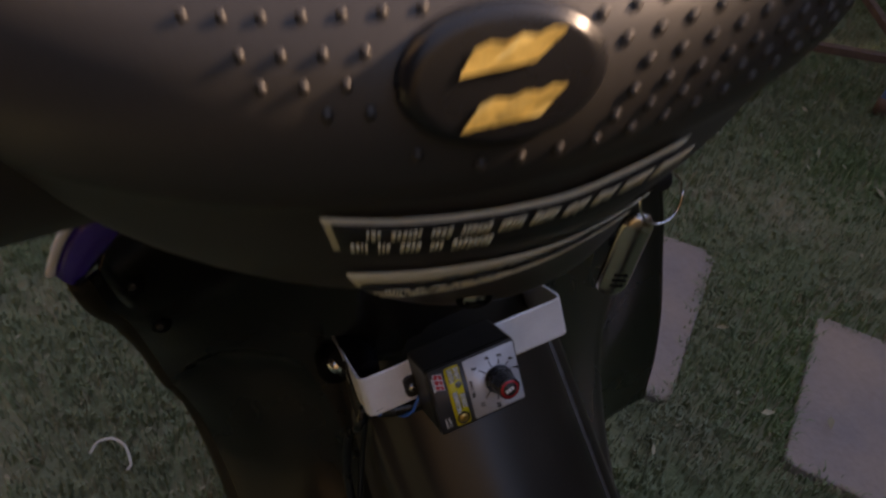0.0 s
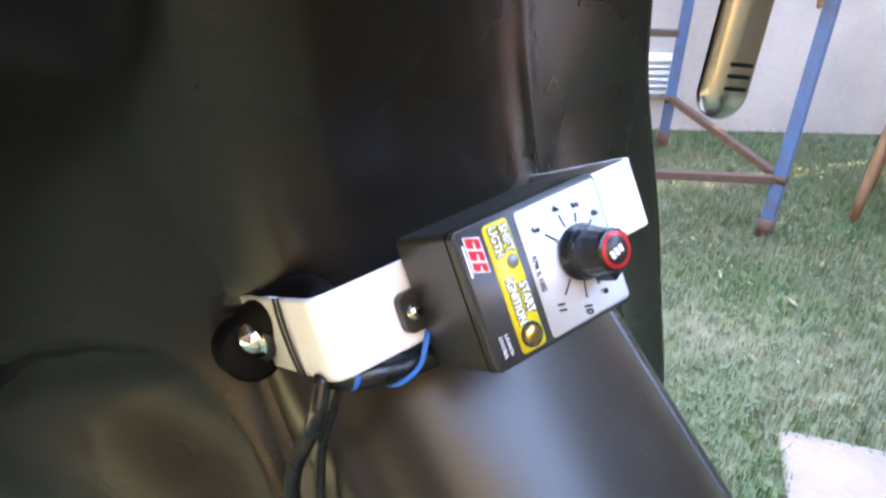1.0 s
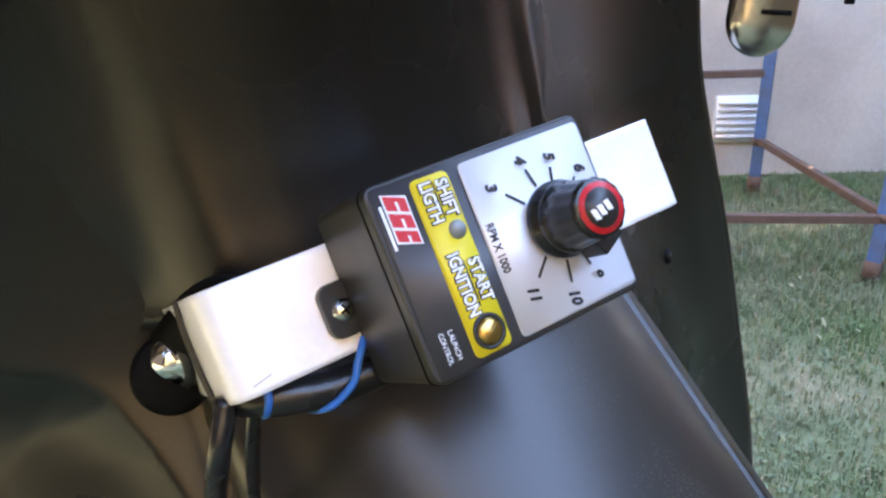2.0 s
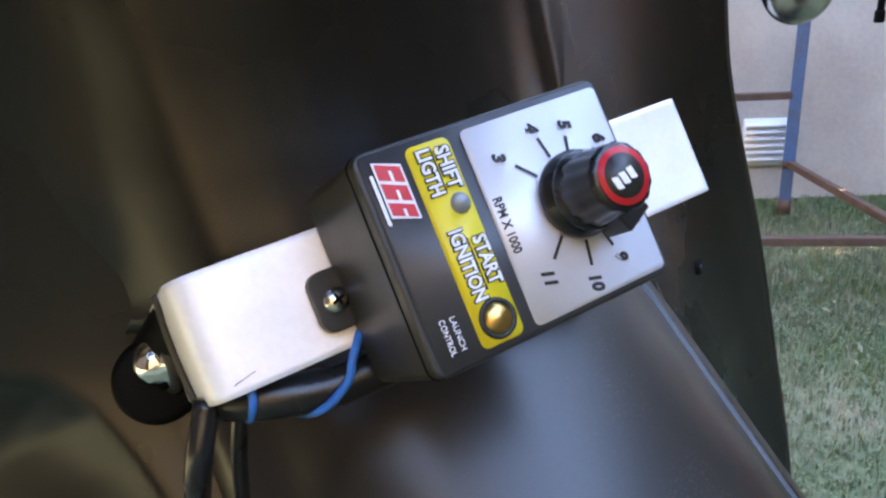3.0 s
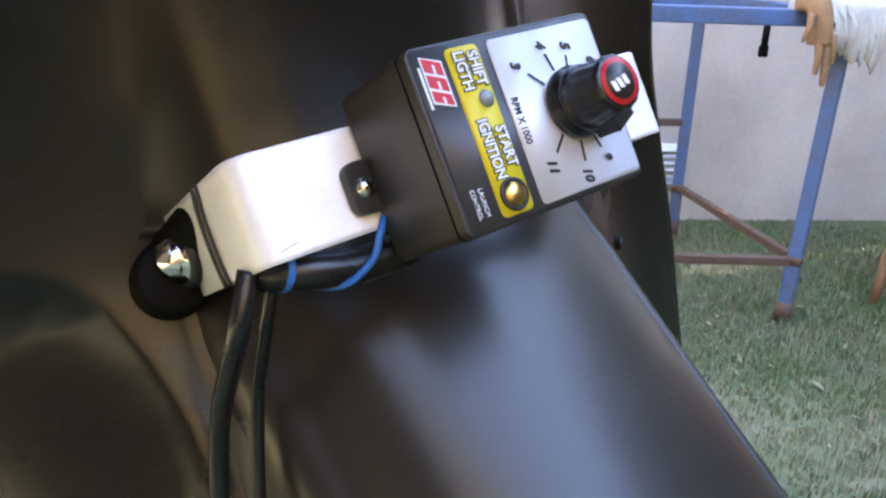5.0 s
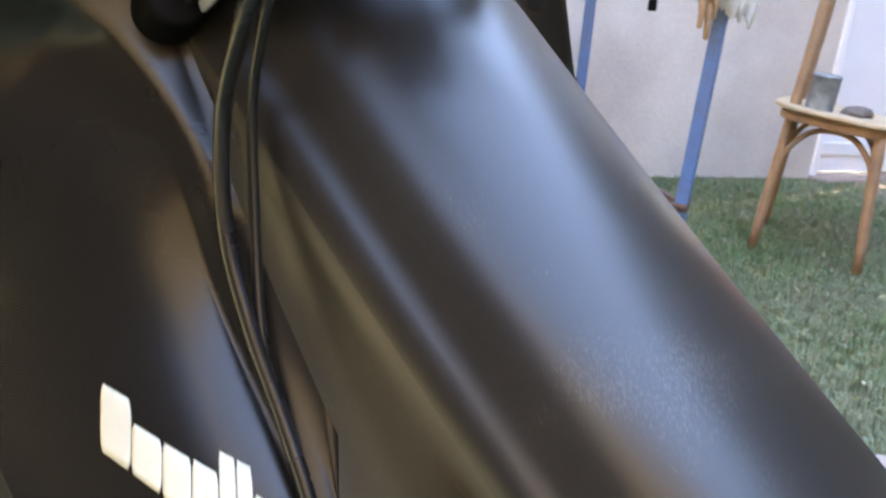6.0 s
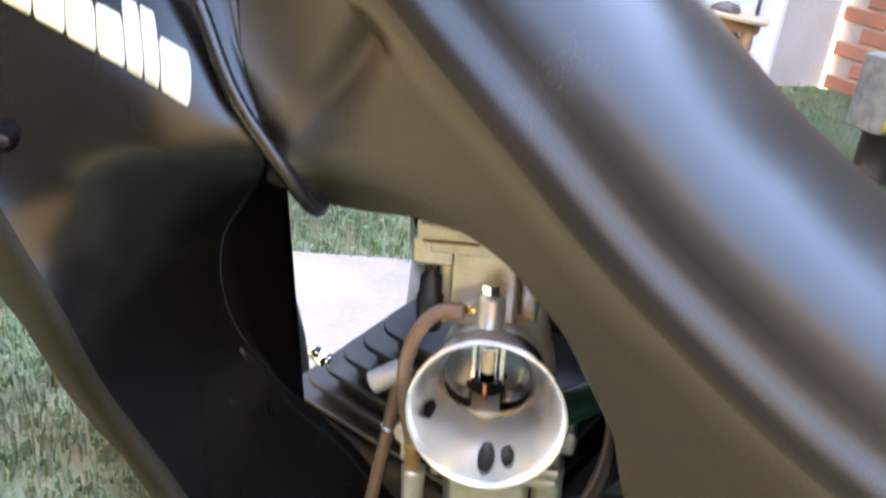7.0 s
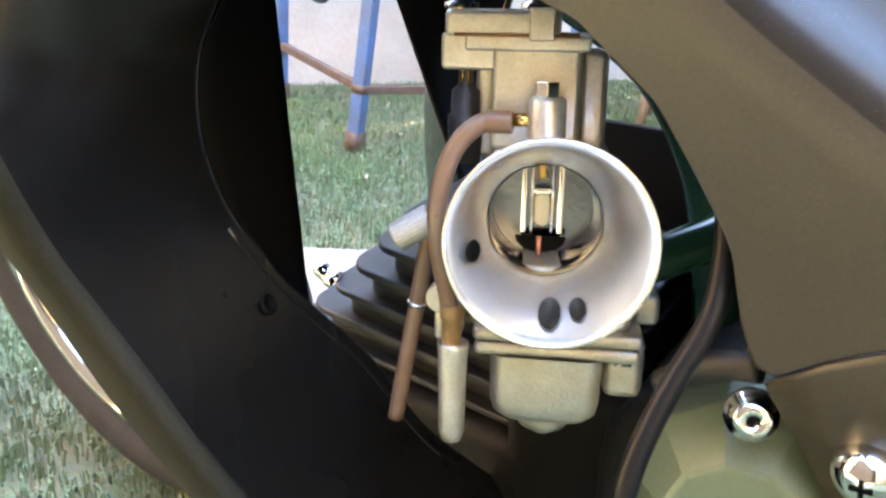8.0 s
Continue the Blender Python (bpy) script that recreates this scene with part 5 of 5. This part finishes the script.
    part("venturi_body", lathe([(0.0200, -0.0285), (0.0218, -0.030), (0.0225, -0.034), (0.0215, -0.050), (0.0195, -0.062), (0.0195, -0.075), (0.0, -0.075)], 40), CAST, c, bevel=0.0008)
    part("skirt", box(0.048, 0.020, 0.034, Matrix.Translation((0.0005, -0.024, -0.046))), CAST, c, bevel=0.003)
    part("top_flange", box(0.034, 0.0045, 0.030, Matrix.Translation((-0.0090, 0.0480, -0.044))), CAST, c, bevel=0.001)
    part("cap", box(0.0310, 0.0075, 0.028, Matrix.Translation((-0.0160, 0.0530, -0.0435))), CAST, c, "cast top cap", bevel=0.0016)
    part("gasket", box(0.0335, 0.0008, 0.0295, Matrix.Translation((-0.0120, 0.0499, -0.0438))), GASKET, c, "brown paper gasket under the cap")
    part("cap_lug", box(0.0068, 0.0085, 0.004, Matrix.Translation((-0.0052, 0.0530, -0.0285))), CAST, c, bevel=0.0006)
    part("cap_block", box(0.0150, 0.0100, 0.020, Matrix.Translation((-0.0250, 0.0455, -0.0405))), CAST, c, bevel=0.0012)
    for x, z in ((-0.0285, -0.034), (-0.0075, -0.034), (-0.0285, -0.053)):
        s = part("cap_screw", lathe([(0, 0.0052), (0.0018, 0.0048), (0.0026, 0.003), (0.0027, 0.0018), (0.0038, 0.0018), (0.0038, 0.0)], 18, Matrix.Translation((x, 0.0566, z)) @ Matrix.Rotation(radians(-90), 4, "X")), STEEL, c)
    # float bowl
    part("bowl_flange", box(0.0490, 0.0042, 0.038, Matrix.Translation((0.0030, -0.0345, -0.0445))), CAST, c, bevel=0.0014)
    part("bowl_flange", box(0.0480, 0.0042, 0.037, Matrix.Translation((0.0030, -0.0392, -0.0445))), CAST, c, bevel=0.0014)
    rows = []
    for y, sx, sz in ((-0.041, 0.0335, 0.034), (-0.048, 0.0330, 0.0335), (-0.056, 0.0328, 0.033), (-0.0600, 0.0312, 0.031), (-0.0625, 0.027, 0.027)):
        rows.append([(0.0002 + px, y, -0.042 + pz) for px, pz in rounded(sx, sz, 0.006)])
    bm = sheet(rows, closed=True)
    bm.verts.ensure_lookup_table()
    bm.faces.new(bm.verts[-24:])
    part("float_bowl", bm, CAST, c, "grey cast float bowl")
    part("bowl_plug", lathe([(0.0, -0.071), (0.0030, -0.071), (0.0036, -0.0695), (0.0075, -0.0680), (0.0092, -0.0655), (0.0105, -0.0625), (0.0105, -0.060)], 28, Matrix.Translation((0.0, 0, -0.040)) @ Matrix.Rotation(radians(-90), 4, "X") @ Matrix.Diagonal((1, 1, 1, 1))), CAST, c, "drain plug")
    part("side_lug", box(0.012, 0.020, 0.016, Matrix.Translation((0.0235, -0.0470, -0.044))), CAST, c, bevel=0.003)
    part("side_screw", lathe([(0.0, 0.0), (0.0022, 0.0), (0.0024, 0.0008), (0.0016, 0.0014), (0.0016, 0.0020), (0.0024, 0.0026), (0.0024, 0.0052), (0.0, 0.0056)], 18, Matrix.Translation((0.0200, -0.0425, -0.0335)) @ Matrix.Rotation(radians(90), 4, "Y")), STEEL, c, "small bright adjusting screw")
    part("side_ear", box(0.008, 0.010, 0.014, Matrix.Translation((0.0290, -0.0290, -0.046))), CAST, c, bevel=0.002)
    # drain well on the other side
    part("drain_well", lathe([(0.0, -0.0665), (0.0028, -0.0660), (0.0038, -0.0630), (0.0040, -0.050), (0.0044, -0.0365), (0.0046, -0.0352), (0.0, -0.0352)], 24, Matrix.Translation((-0.0263, 0, -0.0200)) @ Matrix.Rotation(radians(-90), 4, "X")), CAST, c)
    part("hose_fitting", lathe([(0.0029, -0.0355), (0.0029, -0.0280), (0.0034, -0.0275), (0.0034, -0.0240), (0.0029, -0.0235), (0.0, -0.0235)], 20, Matrix.Translation((-0.0268, 0, -0.0195)) @ Matrix.Rotation(radians(-90), 4, "X")), AMBER, c, "amber hose end")
    part("fitting_boss", box(0.008, 0.010, 0.012, Matrix.Translation((-0.0290, -0.0330, -0.033))), CAST, c, bevel=0.0015)
    part("fitting_boss", cyl(0.0045, 0.004, Matrix.Translation((-0.0305, -0.0235, -0.027)), seg=20), CAST, c, bevel=0.0005)
    # breather hose
    part("breather_hose", tube([(-0.0125, 0.0284, -0.0220), (-0.0190, 0.0278, -0.0205), (-0.0245, 0.0238, -0.0190), (-0.0285, 0.0165, -0.0175), (-0.0308, 0.0050, -0.0165), (-0.0302, -0.0080, -0.0172), (-0.0280, -0.0200, -0.0190), (-0.0270, -0.0275, -0.0195)], 0.0027, seg=16), HOSE, c, "brown translucent breather hose")
    part("hose_collar", cyl(0.0031, 0.0075, Matrix.Translation((-0.0190, 0.0280, -0.0208)) @ Matrix.Rotation(radians(86), 4, "Y"), seg=18), HOSE, c, bevel=0.0005)
    part("nipple", cyl(0.0018, 0.006, Matrix.Translation((-0.0120, 0.0285, -0.0222)) @ Matrix.Rotation(radians(90), 4, "Y"), seg=16), BRASS, c)
    part("nipple_boss", lathe([(0.0, 0.0348), (0.0040, 0.0348), (0.0050, 0.0338), (0.0052, 0.0240)], 24, Matrix.Translation((-0.0028, 0, -0.0225)) @ Matrix.Rotation(radians(-90), 4, "X")), CAST, c)
    part("hex_plug", cyl(0.0035, 0.0042, Matrix.Translation((-0.0030, 0.0345, -0.0225)) @ Matrix.Rotation(radians(-90), 4, "X"), seg=6), CHROME, c, "bright hexagon plug", bevel=0.0003)
    part("overflow_hose", tube([(-0.0330, 0.006, -0.0400), (-0.0360, -0.006, -0.0400), (-0.0385, -0.0200, -0.0400), (-0.0405, -0.0330, -0.0400), (-0.0440, -0.0520, -0.0405), (-0.0475, -0.0720, -0.042)], 0.0026, seg=14), HOSE, c, "brown overflow hose")
    part("hose_clip", lathe([(0.0026, -0.0006), (0.0034, -0.0006), (0.0034, 0.0006), (0.0026, 0.0006)], 18, Matrix.Translation((-0.0402, -0.0315, -0.0400)) @ facing((0.12, 1, 0))), STEEL, c)
    # knurled idle screw
    rows = []
    km = Matrix.Translation((-0.0345, -0.0016, -0.0310)) @ facing((-0.85, -0.5, 0.1))
    for z, r in ((0.0, 0.0), (0.0, 0.0040), (0.0005, 0.0043), (0.0120, 0.0043), (0.0125, 0.0040), (0.0125, 0.0)):
        rows.append([km @ Vector((r * (1 + 0.03 * (k % 2)) * math.cos(2 * math.pi * k / 48), r * (1 + 0.03 * (k % 2)) * math.sin(2 * math.pi * k / 48), z)) for k in range(48)])
    part("idle_screw", sheet(rows, closed=True), CAST, c, "knurled idle screw", smooth=False)
    part("spring", cyl(0.0028, 0.004, km @ Matrix.Translation((0, 0, -0.004)), seg=16), CHROME, c)
    # cable boot under the cap block
    part("cable_boot", lathe([(0.0022, 0.041), (0.0022, 0.036), (0.0040, 0.0345), (0.0042, 0.028), (0.0050, 0.0275), (0.0050, 0.022), (0.0045, 0.014), (0.0, 0.014)], 20, Matrix.Translation((-0.0262, 0, -0.037)) @ Matrix.Rotation(radians(-90), 4, "X")), RUBBER, c, "black rubber boot")
    part("boot_ferrule", cyl(0.0022, 0.005, Matrix.Translation((-0.0262, 0.0365, -0.037)) @ Matrix.Rotation(radians(-90), 4, "X"), seg=16), BRASS, c)
    part("intake_stub", cyl(0.0195, 0.035, Matrix.Translation((0, 0, -0.109)), seg=32), RUBBER, c, "black intake rubber")


carburettor()


def engine():
    """Cylinder with its fins, crankcase cover, frame tube and hoses below the tunnel."""
    cylr = part("cylinder", box(0.080, 0.11, 0.10, Matrix.Translation((0.050, -0.068, 0.410))), FIN, moped, "black finned cylinder", bevel=0.006)
    for k in range(6):
        z, front = 0.4115 + 0.0156 * k, 0.0565 - 0.0146 * k
        side = 0.086 - 0.004 * max(0, k - 3)
        deep = front + 0.13
        part("fin", outline(rounded(side, deep, 0.012, 5, cx=0.001 + side / 2, cy=front - deep / 2), z - 0.0036, z), FIN, cylr, bevel=0.0012)
        part("fin_web", outline(rounded(side - 0.012, deep - 0.010, 0.010, 4, cx=0.001 + side / 2, cy=front - deep / 2), z - 0.0157, z - 0.0035), FIN, cylr)
    part("lower_casing", box(0.092, 0.150, 0.135, Matrix.Translation((0.042, -0.024, 0.3355))), GRIME, moped, "dark lower engine casing", bevel=0.008)
    part("acorn_nut", lathe([(0, 0.0085), (0.0022, 0.0080), (0.0038, 0.0060), (0.0042, 0.0035), (0.0042, 0.0), (0.0050, 0.0), (0.0050, -0.004)], 20, Matrix.Translation((0.0065, 0.0295, 0.4430)) @ facing((-0.3, 0.75, 0.6))), CHROME, cylr, "chrome acorn nut")
    # crankcase with its rounded cover
    part("crankcase", outline(rounded(0.26, 0.15, 0.05, 8), -0.05, 0.05, Matrix.Translation((0.02, -0.26, 0.415)) @ Matrix.Rotation(radians(90), 4, "Y") @ Matrix.Rotation(radians(90), 4, "Z")), GRIME, moped, bevel=0.008)
    cm = Matrix.Translation((-0.040, -0.186, 0.462)) @ facing((-0.97, -0.12, 0.2))
    cov = part("clutch_cover", lathe([(0, 0.0165), (0.0206, 0.0165), (0.0212, 0.0164), (0.0226, 0.0157), (0.031, 0.008), (0.0355, 0.0035), (0.038, -0.005), (0.039, -0.03)], 11, cm @ Matrix.Rotation(radians(12), 4, "Z")), OLIVE, moped, "olive-grey painted casing cover with flat facets", smooth=False, bevel=0.0022)
    for p in ((-0.0565, -0.1850, 0.5075),):
        s = part("cover_bolt", lathe([(0.0, 0.0036), (0.0017, 0.0036), (0.0018, 0.0048), (0.0040, 0.0043), (0.0052, 0.0030), (0.0056, 0.0005), (0.0066, 0.0), (0.0068, -0.003)], 28, Matrix.Translation(p) @ facing((-0.85, -0.35, 0.35))), CHROME, cov)
        part("bolt_socket", cyl(0.0018, 0.0006, Matrix.Translation(p) @ facing((-0.85, -0.35, 0.35)) @ Matrix.Translation((0, 0, 0.0030)), seg=6), BLACK_DULL, s)
    part("case_rim", tube([(-0.048, -0.158, 0.500), (-0.049, -0.170, 0.512), (-0.049, -0.183, 0.517)], 0.004, seg=10), FIN, moped)
    part("engine_block", box(0.12, 0.165, 0.15, Matrix.Translation((0.055, -0.1575, 0.375))), GRIME, moped, "dark dirty engine block", bevel=0.012)
    # big dome screw of the side cover
    p = Vector((-0.0578, -0.2125, 0.5045))
    s = part("panel_screw", lathe([(0, 0.0048), (0.003, 0.0043), (0.0055, 0.0028), (0.0070, 0.0004), (0.0072, -0.001), (0.0074, -0.004)], 32, Matrix.Translation(p) @ facing((-1, -0.05, 0.05)) @ Matrix.Diagonal((1.1, 1.1, 1.2, 1))), CHROME, moped, "chrome dome screw on the side cover")
    for a in (10, 100):
        part("cross_slot", box(0.0050, 0.0011, 0.0016, Matrix.Translation(p) @ facing((-1, -0.05, 0.05)) @ Matrix.Rotation(radians(a), 4, "Z") @ Matrix.Translation((0, 0, 0.0052))), BLACK_DULL, s)
    part("frame_tube", tube([(0.020, 0.01, 0.602), (0.018, -0.066, 0.592), (0.030, -0.110, 0.564), (0.034, -0.132, 0.530), (0.026, -0.144, 0.500), (0.016, -0.157, 0.45)], 0.0085, seg=18), GREEN_TUBE, moped, "dark green painted frame tube")
    part("frame_cross_tube", tube([(-0.030, -0.135, 0.520), (0.0, -0.150, 0.522), (0.05, -0.165, 0.524)], 0.007, seg=14), GREEN_TUBE, moped)
    part("fuel_hose", tube([(-0.043, -0.164, 0.570), (-0.050, -0.170, 0.548), (-0.0595, -0.172, 0.533), (-0.0705, -0.169, 0.519), (-0.081, -0.167, 0.505), (-0.088, -0.167, 0.490), (-0.092, -0.169, 0.46)], 0.0030, seg=14), HOSE_DARK, moped, "dark rubber fuel hose")
    part("back_plate", box(0.004, 0.12, 0.115, Matrix.Translation((0.062, -0.142, 0.4725)) @ Matrix.Rotation(radians(8), 4, "Z")), BLACK_DULL, moped)
    # stand and rear wheel carry the moped
    part("stand_leg", tube([(-0.06, -0.25, 0.36), (-0.12, -0.30, 0.16), (-0.166, -0.33, -0.012)], 0.010, seg=12), FIN, moped, "black side stand")


engine()


def wheel(name, cu, cv, cw, turn, label, rim=0.2035):
    m = Matrix.Translation((cu, cv, cw)) @ Matrix.Rotation(radians(turn), 4, "Z") @ Matrix.Rotation(radians(90), 4, "Y")
    w = part(name, lathe([(rim + r, z) for r, z in ((-0.010, 0.018), (-0.0025, 0.021), (0.0, 0.017), (-0.010, 0.012), (-0.012, 0.0), (-0.010, -0.012), (0.0, -0.017), (-0.0025, -0.021), (-0.010, -0.018), (-0.0175, 0.0), (-0.010, 0.018))], 72, m), CHROME, moped, label)
    tw = []
    for k in range(15):
        t = math.pi * (-0.27 + 1.54 * k / 14)
        tw.append((rim + 0.028 + 0.038 * math.sin(t), 0.031 * math.cos(t)))
    part("tyre", lathe(tw, 72, m), TYRE, w, "dusty black tyre")
    part("hub", lathe([(0.0, 0.05), (0.03, 0.05), (0.045, 0.04), (0.045, -0.04), (0.03, -0.05), (0.0, -0.05)], 28, m), FIN, w)
    for k in range(24):
        a = 2 * math.pi * k / 24
        b = a + (0.35 if k % 2 else -0.35)
        s = 0.03 if k % 4 < 2 else -0.03
        part("spoke", tube([m @ Vector((0.04 * math.cos(a), 0.04 * math.sin(a), s)), m @ Vector(((rim - 0.014) * math.cos(b), (rim - 0.014) * math.sin(b), 0))], 0.0014, seg=6, steps=1), STEEL, w)
    return w


wheel("front_wheel", 0.131, 0.464, 0.252, 0, "spoked front wheel with chrome rim")
wheel("rear_wheel", 0.01, -0.72, 0.256, 0, "spoked rear wheel with chrome rim")
for s in (-1, 1):
    part("fork_leg", tube([(0.02 + s * 0.05, 0.14, 0.90), (0.10 + s * 0.062, 0.34, 0.50), (0.131 + s * 0.06, 0.464, 0.252)], 0.014, seg=12), FIN, moped)
part("seat_base", outline(rounded(0.22, 0.50, 0.08, 6, cx=0.01, cy=-0.66), 0.64, 0.72), BLACK_DULL, moped, "black seat base", bevel=0.02)


def earth_path():
    """A trodden strip of bare pinkish earth that leads to the door."""
    rnd = random.Random(21)
    mid = smooth_line([(2.40, 2.93, 0.004), (2.34, 2.72, 0.004), (2.26, 2.42, 0.004), (2.17, 2.18, 0.004), (2.02, 2.02, 0.004), (1.98, 1.80, 0.004)], 6)
    rows = []
    for i, p in enumerate(mid):
        w = 0.085 + 0.03 * noise.noise((i * 0.3, 2, 5))
        rows.append([p + Vector((-w + rnd.uniform(-0.01, 0.01), 0, -0.012)), p + Vector((-w * 0.6, 0, 0.002)), p + Vector((0, 0, 0.005)), p + Vector((w * 0.6, 0, 0.002)), p + Vector((w + rnd.uniform(-0.01, 0.01), 0, -0.012))])
    tagged(part("earth_path", sheet(rows), EARTH_PATH), "trodden strip of bare pinkish earth in the lawn", "path", kind="structure")


earth_path()


def string():
    s = part("string", tube([(-0.405, 0.850, 0.018), (-0.398, 0.868, 0.024), (-0.378, 0.876, 0.026), (-0.355, 0.866, 0.026), (-0.338, 0.842, 0.022), (-0.340, 0.832, 0.018)], 0.0022, seg=8), CLOTH)
    tagged(s, "short pale piece of string lying in the grass", "string")


string()


def bricks():
    """Bond of single bricks on the near face of the brick wall, with raked joints."""
    bm = box(0.014, 0.228, 0.058)
    bmesh.ops.bevel(bm, geom=list(bm.edges), offset=0.004, segments=1, affect="EDGES")
    me = bpy.data.meshes.new("brick")
    bm.to_mesh(me)
    bm.free()
    me.materials.append(BRICK)
    rnd = random.Random(31)
    parent = bpy.data.objects["wall_east"]
    for row in range(18):
        for k in range(3):
            y = 2.83 - k * 0.240 - (0.12 if row % 2 else 0.0)
            ob = new("brick", me)
            ob.parent = parent
            ob.matrix_world = Matrix.Translation((2.8865 + rnd.uniform(-0.003, 0.002), y + rnd.uniform(-0.004, 0.004), 0.035 + row * 0.0705)) @ Euler((rnd.uniform(-0.012, 0.012), 0, rnd.uniform(-0.01, 0.01))).to_matrix().to_4x4()


bricks()
